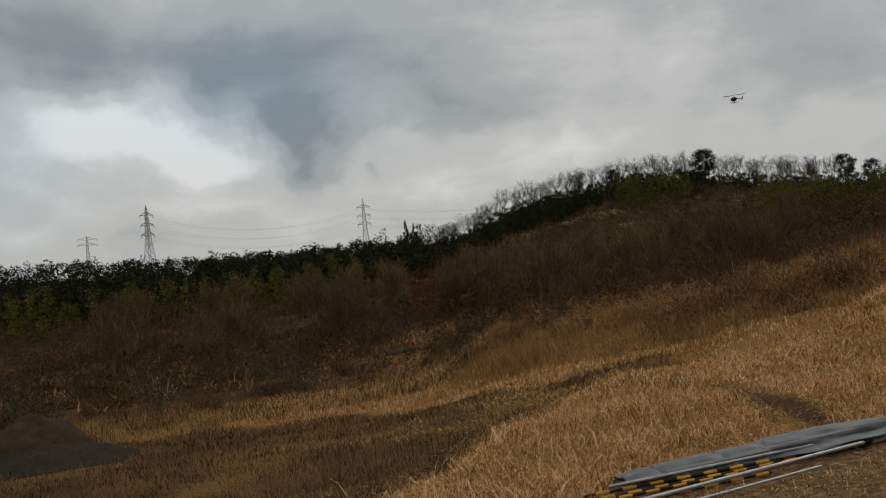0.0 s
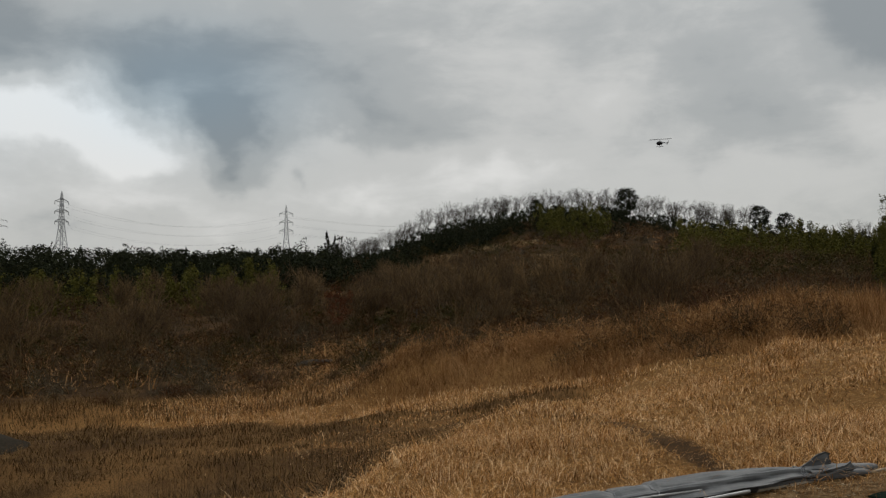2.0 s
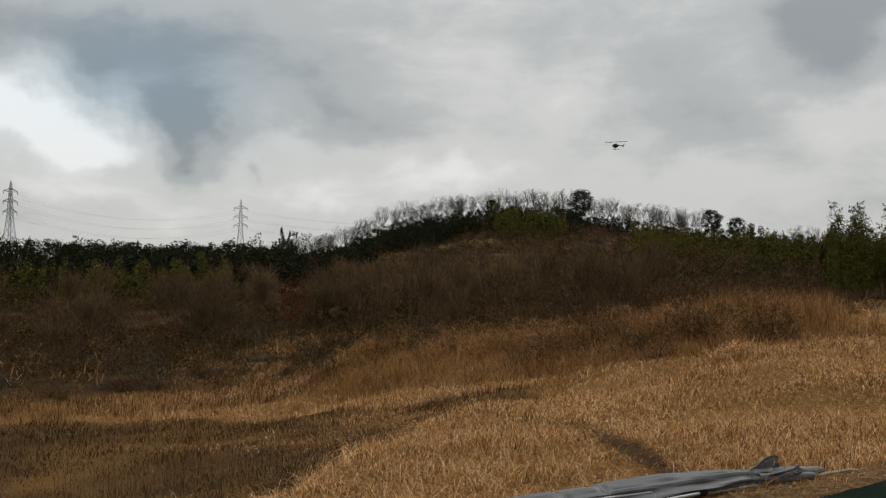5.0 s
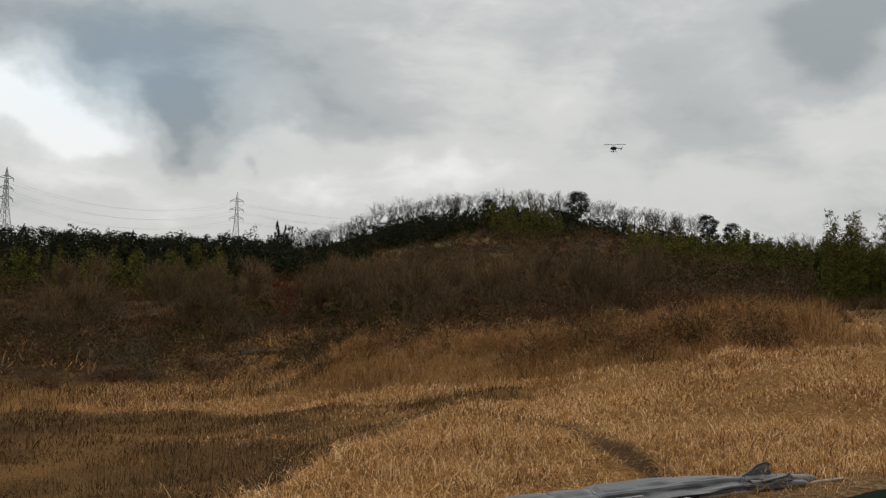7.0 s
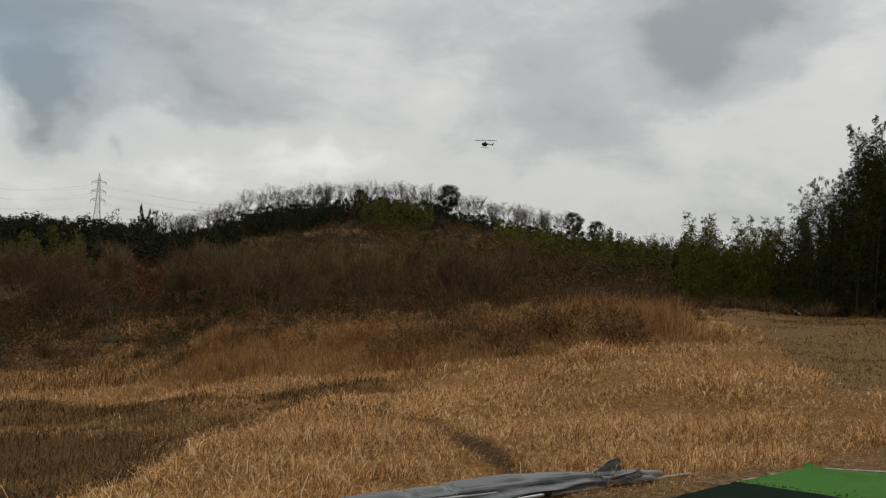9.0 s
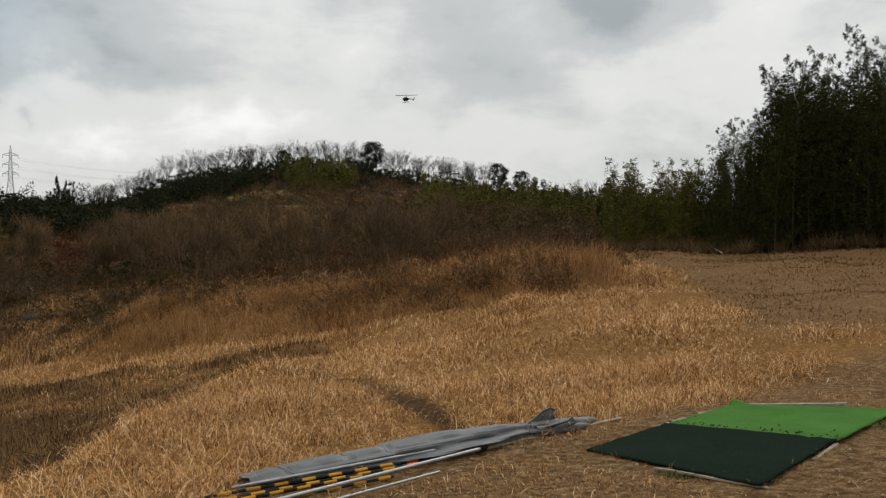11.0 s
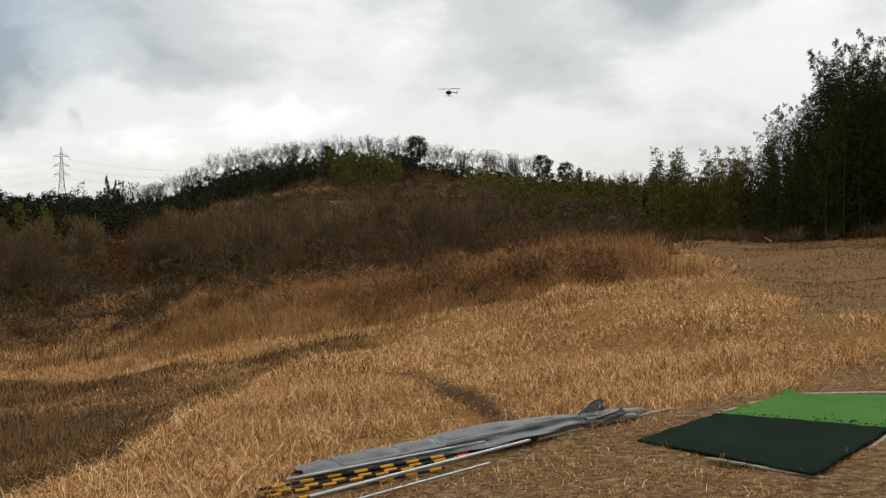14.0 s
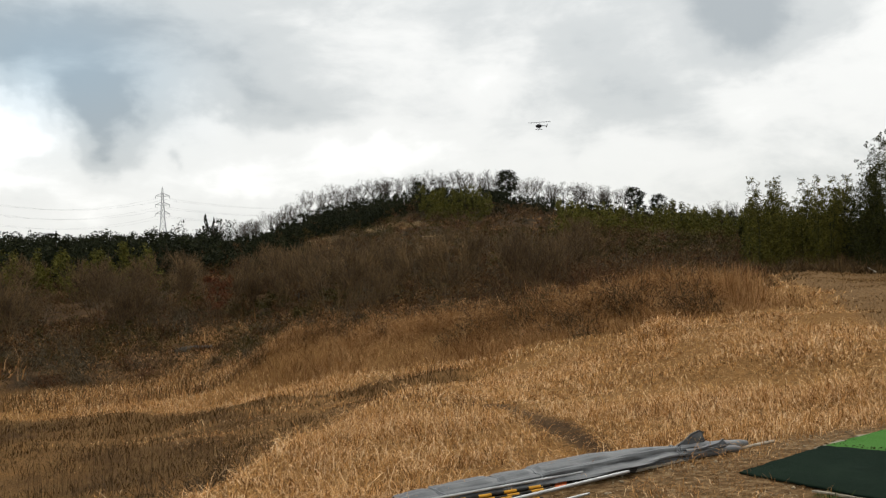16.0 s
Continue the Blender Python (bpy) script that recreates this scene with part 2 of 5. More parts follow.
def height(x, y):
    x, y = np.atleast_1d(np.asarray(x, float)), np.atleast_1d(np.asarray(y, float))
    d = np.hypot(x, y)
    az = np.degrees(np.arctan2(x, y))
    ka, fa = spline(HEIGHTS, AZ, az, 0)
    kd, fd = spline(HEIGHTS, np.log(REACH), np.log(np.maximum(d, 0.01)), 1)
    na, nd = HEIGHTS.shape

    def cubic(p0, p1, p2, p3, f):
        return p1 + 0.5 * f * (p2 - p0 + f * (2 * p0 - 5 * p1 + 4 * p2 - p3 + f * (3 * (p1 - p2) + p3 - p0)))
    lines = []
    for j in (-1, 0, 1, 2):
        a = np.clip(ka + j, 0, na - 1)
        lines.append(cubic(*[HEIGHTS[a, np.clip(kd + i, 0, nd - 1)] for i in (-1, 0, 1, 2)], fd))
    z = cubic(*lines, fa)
    near = np.clip((d - 3) / 4, 0, 1)
    z = z * near + np.clip(0.03 * x, -0.3, 0.3) * (1 - near)
    # past the hills the country falls back to rolling lowland
    far = np.clip((d - 250) / 250, 0, 1)
    far = far * far * (3 - 2 * far)
    z = z * (1 - far) + far * (9 + 4 * value_noise(x, y, 500, 3))
    back = np.clip((np.abs(az) - 50) / 60, 0, 1)
    z = z * (1 - back) + back * np.where(d > 60, 0.02 * (d - 60), 0).clip(0, 8)
    bumps = value_noise(x, y, 2.6, 1) * 0.17 + value_noise(x, y, 0.7, 2) * 0.03
    z = z + bumps * np.clip((d - 5) / 6, 0.15, 1) + value_noise(x, y, 11, 4) * 0.25 * np.clip((d - 14) / 20, 0, 1) + value_noise(x, y, 35, 5) * 1.2 * np.clip((d - 70) / 80, 0, 1)
    return z + relief(x, y)


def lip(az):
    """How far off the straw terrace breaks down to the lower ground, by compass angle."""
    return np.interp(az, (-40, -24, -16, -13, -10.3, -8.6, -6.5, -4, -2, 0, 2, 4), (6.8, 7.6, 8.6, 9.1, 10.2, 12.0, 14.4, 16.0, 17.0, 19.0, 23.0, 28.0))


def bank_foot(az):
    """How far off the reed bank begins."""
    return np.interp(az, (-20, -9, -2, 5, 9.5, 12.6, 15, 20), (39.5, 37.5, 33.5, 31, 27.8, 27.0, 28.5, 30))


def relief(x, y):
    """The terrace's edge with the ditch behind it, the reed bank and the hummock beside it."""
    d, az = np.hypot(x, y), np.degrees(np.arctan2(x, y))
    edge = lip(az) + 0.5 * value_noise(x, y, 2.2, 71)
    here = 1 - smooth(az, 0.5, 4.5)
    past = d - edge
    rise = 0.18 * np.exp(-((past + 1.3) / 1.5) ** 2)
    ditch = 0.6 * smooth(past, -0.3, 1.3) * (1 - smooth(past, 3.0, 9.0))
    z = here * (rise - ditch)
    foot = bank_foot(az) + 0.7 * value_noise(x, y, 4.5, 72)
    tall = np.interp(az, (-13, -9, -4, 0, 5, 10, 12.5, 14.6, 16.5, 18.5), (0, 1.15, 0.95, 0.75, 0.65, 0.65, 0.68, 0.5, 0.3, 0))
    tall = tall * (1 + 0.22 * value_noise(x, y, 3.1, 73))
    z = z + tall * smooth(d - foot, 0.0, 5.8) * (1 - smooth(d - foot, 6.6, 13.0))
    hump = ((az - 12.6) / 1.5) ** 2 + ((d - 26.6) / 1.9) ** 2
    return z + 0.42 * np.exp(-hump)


def ground_z(x, y):
    return float(height(x, y)[0])


def spot(az, d):
    """The place on the ground at a compass angle and distance."""
    x, y = d * math.sin(radians(az)), d * math.cos(radians(az))
    return x, y, ground_z(x, y)


def smooth(v, a, b):
    f = np.clip((v - a) / (b - a), 0, 1)
    return f * f * (3 - 2 * f)


def covers(x, y):
    """What grows where, each 0 to 1: bare earth, tall straw, brown weeds, bank reeds, brush, woods."""
    d, az = np.hypot(x, y), np.degrees(np.arctan2(x, y))
    wob = value_noise(x, y, 1.3, 7) * 0.35 + value_noise(x, y, 4, 8) * 0.5
    # the trodden edge runs from beside the bundle up to the right
    side = (y - np.interp(x, (-6, -3, -0.8, -0.4, 2.45, 4.5, 7.5, 20), (2.0, 4.6, 6.5, 7.2, 8.7, 10.1, 12.2, 20.5))) * 0.75 + wob * 0.4
    earth = 1 - smooth(side, -0.35, 0.35)
    edge = lip(az) + 0.5 * value_noise(x, y, 2.2, 71) + 0.3 * wob
    lower = smooth(d, edge, edge + 0.9) * (1 - smooth(az, 1.0 + wob * 2, 4.0 + wob * 2))
    near_rim = np.interp(az, (-26, -18, -8, -2, 3), (38.5, 36, 31.5, 29.5, 29)) + 1.6 * wob
    strip = smooth(d, near_rim, near_rim + 1.5)
    weeds = lower * (1 - strip) * smooth(value_noise(x, y, 2.6, 51) + 0.6 * value_noise(x, y, 0.9, 52) + 0.25 * np.clip(24 - d, 0, 6) / 6, -0.8, 0.0)
    foot_b = bank_foot(az) + 0.7 * value_noise(x, y, 4.5, 72) + 0.4 * wob
    bank = smooth(d, foot_b - 0.3, foot_b + 0.9) * smooth(az, -13, -9) * (1 - smooth(az + 0.35 * (d - 36), 15.0 + 3 * wob, 18.5 + 3 * wob))
    foot = np.interp(az, (-24, -14, -8, 0, 10, 16), (45.5, 44.5, 46, 42.5, 38.5, 40)) + 2 * wob
    brush = np.maximum(smooth(d, foot, foot + 3) * (1 - smooth(az, 16, 20)), smooth(d, 52, 56))
    mid = np.interp(d, (42, 52, 64), (-16.5, -13.6, -12.2))
    brush = brush * (1 - 0.75 * np.exp(-((az - mid) / (1.5 + 0.6 * wob)) ** 4) * (1 - smooth(d, 62, 66)))
    rim = np.interp(d, (14, 17, 24, 30, 56, 70), (25.5, 24.6, 22.6, 20.9, 17.8, 16.5)) + 1.2 * wob
    mown = smooth(az, rim, rim + 1.3) * smooth(d, 15 + wob, 18 + wob) * (1 - brush)
    woods = smooth(d, 88, 100)
    # the beaten path through the straw
    px, py = 0.72, 14.0
    qx, qy = 1.42, 8.75
    tt = np.clip(((x - px) * (qx - px) + (y - py) * (qy - py)) / ((qx - px) ** 2 + (qy - py) ** 2), 0, 1)
    gap = np.hypot(x - px - tt * (qx - px), y - py - tt * (qy - py))
    path = 1 - smooth(gap + wob * 0.1 + 0.04 * np.sin(2.2 * y), 0.09, 0.22)
    straw = (1 - earth) * (1 - weeds) * (1 - bank) * (1 - brush) * (1 - mown) * (1 - path)
    return dict(path=path, earth=earth * (1 - brush), straw=straw, weeds=weeds * (1 - bank) * (1 - brush), bank=bank, brush=brush, woods=woods, mown=mown, strip=strip, gap=gap, lower=lower * (1 - strip) * (1 - smooth(az, -5 + wob * 2, 2 + wob * 2)) * (0.3 + 0.7 * smooth(value_noise(x, y, 3.4, 53) + 0.6 * value_noise(x, y, 1.1, 54) + 0.5 * (1 - smooth(d - edge, 2, 6)), -0.5, 0.5)))


def ground_material():
    m = bpy.data.materials.new("ground_cover")
    m.use_nodes = True
    t = m.node_tree
    b = t.nodes["Principled BSDF"]
    b.inputs["Roughness"].default_value = 0.95
    b.inputs["Specular IOR Level"].default_value = 0.03
    g = t.nodes.new("ShaderNodeNewGeometry")

    def ramp_of(scale, detail, stops):
        n = t.nodes.new("ShaderNodeTexNoise")
        n.inputs["Scale"].default_value, n.inputs["Detail"].default_value, n.inputs["Roughness"].default_value = scale, detail, 0.7
        t.links.new(g.outputs["Position"], n.inputs["Vector"])
        r = t.nodes.new("ShaderNodeValToRGB")
        t.links.new(n.outputs["Fac"], r.inputs[0])
        for i, (at, c) in enumerate(stops):
            e = r.color_ramp.elements[i] if i < 2 else r.color_ramp.elements.new(at)
            e.position, e.color = at, (*c, 1)
        return r.outputs[0], n.outputs["Fac"]
    litter, fine = ramp_of(16, 8, ((0.3, (0.07, 0.036, 0.012)), (0.5, (0.19, 0.097, 0.032)), (0.7, (0.36, 0.20, 0.074))))
    earth, _ = ramp_of(13, 9, ((0.30, (0.045, 0.024, 0.010)), (0.46, (0.12, 0.068, 0.029)), (0.58, (0.22, 0.138, 0.068)), (0.74, (0.42, 0.30, 0.17))))
    brush, _ = ramp_of(0.5, 8, ((0.3, (0.022, 0.013, 0.007)), (0.52, (0.06, 0.034, 0.016)), (0.74, (0.15, 0.086, 0.034))))
    woods, _ = ramp_of(0.25, 7, ((0.35, (0.02, 0.014, 0.007)), (0.6, (0.055, 0.032, 0.014)), (0.78, (0.14, 0.08, 0.03))))
    _, broad = ramp_of(0.55, 6, ((0.3, (0, 0, 0)), (0.7, (1, 1, 1))))
    worn = t.nodes.new("ShaderNodeMix")
    worn.data_type = "RGBA"
    t.links.new(math_node(t, "MULTIPLY", math_node(t, "SUBTRACT", broad, 0.52, True), 3.0, True), worn.inputs["Factor"])
    t.links.new(litter, worn.inputs[6])
    worn.inputs[7].default_value = (0.13, 0.068, 0.023, 1)
    litter = worn.outputs[2]
    a = t.nodes.new("ShaderNodeAttribute")
    a.attribute_name = "cover"
    s = t.nodes.new("ShaderNodeSeparateColor")
    t.links.new(a.outputs["Color"], s.inputs[0])
    col = litter
    for factor, c in ((s.outputs[0], earth), (s.outputs[1], brush), (s.outputs[2], woods)):
        mix = t.nodes.new("ShaderNodeMix")
        mix.data_type = "RGBA"
        t.links.new(factor, mix.inputs["Factor"])
        t.links.new(col, mix.inputs[6])
        t.links.new(c, mix.inputs[7])
        col = mix.outputs[2]
    t.links.new(col, b.inputs["Base Color"])
    u = t.nodes.new("ShaderNodeBump")
    u.inputs["Strength"].default_value, u.inputs["Distance"].default_value = 0.9, 0.04
    t.links.new(fine, u.inputs["Height"])
    t.links.new(u.outputs[0], b.inputs["Normal"])
    return m


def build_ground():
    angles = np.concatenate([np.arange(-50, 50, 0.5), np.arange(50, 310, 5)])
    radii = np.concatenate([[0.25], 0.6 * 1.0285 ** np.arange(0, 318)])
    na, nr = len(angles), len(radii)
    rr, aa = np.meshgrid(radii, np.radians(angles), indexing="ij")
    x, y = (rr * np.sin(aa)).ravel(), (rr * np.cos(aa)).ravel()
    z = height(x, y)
    verts = np.column_stack([x, y, z])
    i, j = np.meshgrid(np.arange(nr - 1), np.arange(na), indexing="ij")
    a, b = (i * na + j).ravel(), (i * na + (j + 1) % na).ravel()
    c, d = ((i + 1) * na + (j + 1) % na).ravel(), ((i + 1) * na + j).ravel()
    faces = np.column_stack([a, b, c, d])
    me = bpy.data.meshes.new("ground")
    centre = [list(range(na))[::-1]]
    me.from_pydata(verts.tolist(), [], faces.tolist() + centre)
    me.materials.append(ground_material())
    cov = covers(x, y)
    attr = me.color_attributes.new("cover", "FLOAT_COLOR", "POINT")
    data = np.column_stack([np.maximum(cov["earth"], 0.85 * cov["mown"]), np.maximum.reduce([cov["brush"], np.maximum(cov["weeds"] * 0.35, cov["lower"] * np.interp(np.degrees(np.arctan2(x, y)), (-26, -12, -4), (0.85, 0.75, 0.45))), cov["path"]]), cov["woods"], np.ones(len(x))])
    attr.data.foreach_set("color", data.astype(np.float32).ravel())
    me.polygons.foreach_set("use_smooth", [True] * len(me.polygons))
    me.update()
    return tagged(new("ground", me), "dry hillside of straw grass, trodden earth and brown brush", "ground", kind="structure")


build_ground()


PALE_STRAW = surface("bleached_straw", ((0.2, (0.16, 0.10, 0.045)), (0.5, (0.33, 0.23, 0.115)), (0.85, (0.55, 0.42, 0.24))), 1, 0.9, island=0.5, patch=0.3, patch_scale=0.2)

WITHERED = surface("withered_leaves", ((0.2, (0.035, 0.022, 0.012)), (0.6, (0.11, 0.058, 0.024)), (0.9, (0.22, 0.13, 0.052))), 1, 0.85, island=0.5)
OLIVE_LEAF = surface("olive_leaves", ((0.2, (0.02, 0.015, 0.006)), (0.5, (0.05, 0.042, 0.013)), (0.85, (0.12, 0.08, 0.028))), 0.4, 0.85, island=0.35, patch=0.45, patch_scale=0.07)

# ---- grass and brush ----
rng = np.random.default_rng(4)


def blades(name, x, y, tall, lean, width, material, label, category, steps=3, droop=0.5, splay=0.0):
    """Many curved, tapering blades in one mesh: each bends over towards its lean as it rises."""
    n = len(x)
    z0 = height(x, y) - 0.02
    turn = rng.uniform(0, 2 * np.pi, n)
    side = np.column_stack([np.cos(turn), np.sin(turn), np.zeros(n)])
    way = np.column_stack([-np.sin(turn), np.cos(turn), np.zeros(n)])
    base = np.column_stack([x, y, z0])
    rows = []
    for k in range(steps):
        f = k / steps
        up = tall * (f - 0.35 * droop * f ** 3)
        out = tall * lean * (f ** 2) * (0.6 + droop)
        mid = base + way * out[:, None] + np.array([0, 0, 1.0]) * up[:, None]
        w = (width * (1 - 0.75 * f))[:, None] * side
        rows += [mid - w, mid + w]
    f = 1.0
    tip = base + way * (tall * lean * (0.6 + droop))[:, None] + np.array([0, 0, 1.0]) * (tall * (1 - 0.75 * droop * lean.clip(0, 1.3)))[:, None]
    rows.append(tip)
    per = 2 * steps + 1
    verts = np.stack(rows, 1).reshape(-1, 3)
    tris = []
    for k in range(steps - 1):
        tris += [(2 * k, 2 * k + 1, 2 * k + 3), (2 * k, 2 * k + 3, 2 * k + 2)]
    tris.append((2 * steps - 2, 2 * steps - 1, 2 * steps))
    tris = np.array(tris)
    faces = (tris[None] + (np.arange(n) * per)[:, None, None]).reshape(-1, 3)
    return tri_mesh(name, verts, faces, material, label, category)


def tri_mesh(name, verts, faces, material, label="", category="", kind="stuff"):
    me = bpy.data.meshes.new(name)
    me.vertices.add(len(verts))
    me.vertices.foreach_set("co", np.asarray(verts, np.float32).ravel())
    me.loops.add(len(faces) * 3)
    me.loops.foreach_set("vertex_index", np.asarray(faces, np.int32).ravel())
    me.polygons.add(len(faces))
    me.polygons.foreach_set("loop_start", np.arange(0, len(faces) * 3, 3, dtype=np.int32))
    me.materials.append(material)
    me.update(calc_edges=True)
    me.validate()
    if not label:
        return me
    return tagged(new(name, me), label, category, kind=kind)


def scatter(count, d0, d1, az0, az1, power=1.0):
    """Random places between two distances and compass angles; power 1 is even over the ground, less crowds the near side."""
    u = rng.random(count)
    d = (d0 ** (2 * power) + u * (d1 ** (2 * power) - d0 ** (2 * power))) ** (0.5 / power)
    a = np.radians(rng.uniform(az0, az1, count))
    return d * np.sin(a), d * np.cos(a)


def keep(x, y, key, floor=0.0):
    c = covers(x, y)[key]
    ok = rng.random(len(x)) < np.clip(c + floor, 0, 1)
    return x[ok], y[ok]


def tufts(name, x, y, per, long, spread, width, material, label, category, steps=3, curl=(0.7, 3.4)):
    """Tufts of blades that rise from one root, arch outwards and hang over at the tip."""
    n = len(x) * per
    tx, ty, tl = np.repeat(x, per), np.repeat(y, per), np.repeat(long, per)
    ang = rng.uniform(0, 2 * np.pi, n)
    off = spread * np.sqrt(rng.random(n))
    bx, by = tx + np.cos(ang) * off, ty + np.sin(ang) * off
    ang = ang + rng.normal(0, 0.9, n)
    p = np.column_stack([bx, by, height(bx, by) - 0.03])
    way = np.column_stack([np.cos(ang), np.sin(ang), np.zeros(n)])
    side = np.column_stack([-np.sin(ang), np.cos(ang), np.zeros(n)])
    lean = rng.uniform(0.0, 1.1, n)
    turn = rng.uniform(*curl, n)
    step = tl * rng.uniform(0.45, 1.25, n) / steps
    w = np.repeat(np.broadcast_to(width, len(x)), per) * rng.uniform(0.7, 1.3, n)
    rows = []
    for k in range(steps):
        s = (w * (1 - 0.7 * k / steps))[:, None] * side
        rows += [p - s, p + s]
        th = lean + turn * ((k + 0.35) / steps)
        p = p + (way * np.sin(th)[:, None] + np.array([0, 0, 1.0]) * np.cos(th)[:, None]) * step[:, None]
    rows.append(p)
    per_v = 2 * steps + 1
    tris = []
    for k in range(steps - 1):
        tris += [(2 * k, 2 * k + 1, 2 * k + 3), (2 * k, 2 * k + 3, 2 * k + 2)]
    tris.append((2 * steps - 2, 2 * steps - 1, 2 * steps))
    faces = (np.array(tris)[None] + (np.arange(n) * per_v)[:, None, None]).reshape(-1, 3)
    return tri_mesh(name, np.stack(rows, 1).reshape(-1, 3), faces, material, label, category)


def straw_field():
    for d0, d1, n, per, w, steps, spread, long in ((4.5, 14, 17000, 18, 0.0024, 4, 0.17, 0.40), (14, 27, 33000, 9, 0.0042, 3, 0.26, 0.33), (27, 56, 24000, 8, 0.0085, 2, 0.34, 0.30)):
        x, y = keep(*scatter(n, d0, d1, -38, 40, 0.7), "straw")
        clump = value_noise(x, y, 0.55, 11) * 0.5 + value_noise(x, y, 1.7, 12) * 0.5
        ok = rng.random(len(x)) < 0.85 + 0.5 * clump
        x, y, clump = x[ok], y[ok], clump[ok]
        trodden = 0.45 + 0.55 * smooth(covers(x, y)["gap"], 0.1, 0.4)
        length = long * trodden * (0.9 + 1.0 * clump) * rng.uniform(0.75, 1.2, len(x))
        browner = rng.random(len(x)) < 0.06 + 0.75 * smooth(-np.degrees(np.arctan2(x, y)), 14, 25) + 0.2 * (value_noise(x, y, 3.3, 13) > 0.35) + 0.8 * covers(x, y)["lower"]
        for some, material in ((~browner, STRAW), (browner, WEED)):
            tufts("dry_grass", x[some], y[some], per, length[some], spread, w, material, "dense dry straw-coloured grass covering the terrace", "grass", steps, (1.4, 5.2))


def weeds_and_reeds():
    x, y = keep(*scatter(64000, 7.5, 42, -42, 8, 0.7), "weeds")
    blades("brown_weeds", x, y, rng.uniform(0.06, 0.34, len(x)) * (1 + 0.8 * value_noise(x, y, 1.3, 17)), rng.uniform(0.4, 1.8, len(x)), 0.002 + 0.0003 * np.hypot(x, y), WEED,
           "low brown dead weeds on the lower ground", "weeds", 2, 0.4)
    x, y = scatter(9000, 28, 46, -26, 4, 0.9)
    c = covers(x, y)
    ok = rng.random(len(x)) < c["strip"] * c["straw"] * (1 - smooth(-np.degrees(np.arctan2(x, y)), 19, 25))
    x, y = x[ok], y[ok]
    tufts("strip_grass", x, y, 9, rng.uniform(0.25, 0.55, len(x)) * (1 + 0.5 * value_noise(x, y, 1.4, 18)), 0.3, 0.006, STRAW, "pale dry grass in a strip before the reed bank", "grass", 3, (1.0, 3.6))
    x, y = keep(*scatter(15000, 26, 50, -14, 21, 0.8), "bank")
    h = (0.62 + 0.30 * value_noise(x, y, 1.5, 15) + 0.3 * value_noise(x, y, 5, 16)).clip(0.3, 1.5) * rng.uniform(0.6, 1.2, len(x))
    tufts("dry_reeds", x, y, 9, h, 0.32, 0.0062, REED, "tall dry brown reeds on a low bank", "reeds", 3, (0.2, 2.4))
    x, y = keep(*scatter(60000, 3.8, 16, -14, 42, 0.6), "earth")
    c = value_noise(x, y, 0.5, 21) + value_noise(x, y, 1.7, 22) * 0.8
    inside = (x > 2.1) & (x < 5.3) & (np.abs((x - 3.55) * 0.66 - (y - 7.55) * 0.75) < 1.0) & (np.abs((x - 3.55) * 0.75 + (y - 7.55) * 0.66) < 1.6)
    poles_gap = np.abs((y - 6.95) * 0.92 - (x - 0.0) * 0.40)
    inside |= (poles_gap < 0.42) & (x > -1.3) & (x < 1.35)
    ok = (c > -0.85 + 0.28 * np.maximum(x - 1.5 - 0.5 * (y - 6), 0)) & ~inside
    x, y, c = x[ok], y[ok], c[ok]
    pale = rng.random(len(x)) < 0.4
    for some, material in ((pale, STRAW), (~pale, REED)):
        tufts("dead_turf", x[some], y[some], 6, rng.uniform(0.04, 0.10, some.sum()) * (1 + 0.5 * c[some].clip(-1, 1)), 0.10, 0.0028, material, "short dead matted grass on trodden earth", "grass", 2, (1.2, 2.6))
    x, y = keep(*scatter(42000, 17, 54, 18, 42, 0.6), "mown")
    blades("mown_grass", x, y, rng.uniform(0.03, 0.11, len(x)) * (1 + 0.8 * value_noise(x, y, 2.5, 61)), rng.uniform(0.5, 2.5, len(x)), 0.0004 * np.hypot(x, y), MOWN,
           "short mown brown grass in front of the bamboo", "grass", 2, 0.4)
    x, y = keep(*scatter(9000, 16, 54, 18, 42, 0.6), "mown")
    some = value_noise(x, y, 3.0, 62) + 0.8 * value_noise(x, y, 0.9, 63) > 0.15
    tufts("brown_tussocks", x[some], y[some], 7, rng.uniform(0.06, 0.2, some.sum()), 0.16, 0.0004 * np.hypot(x[some], y[some]), MOWN, "dull brown tussocks in the mown grass", "grass", 2, (0.6, 2.6))


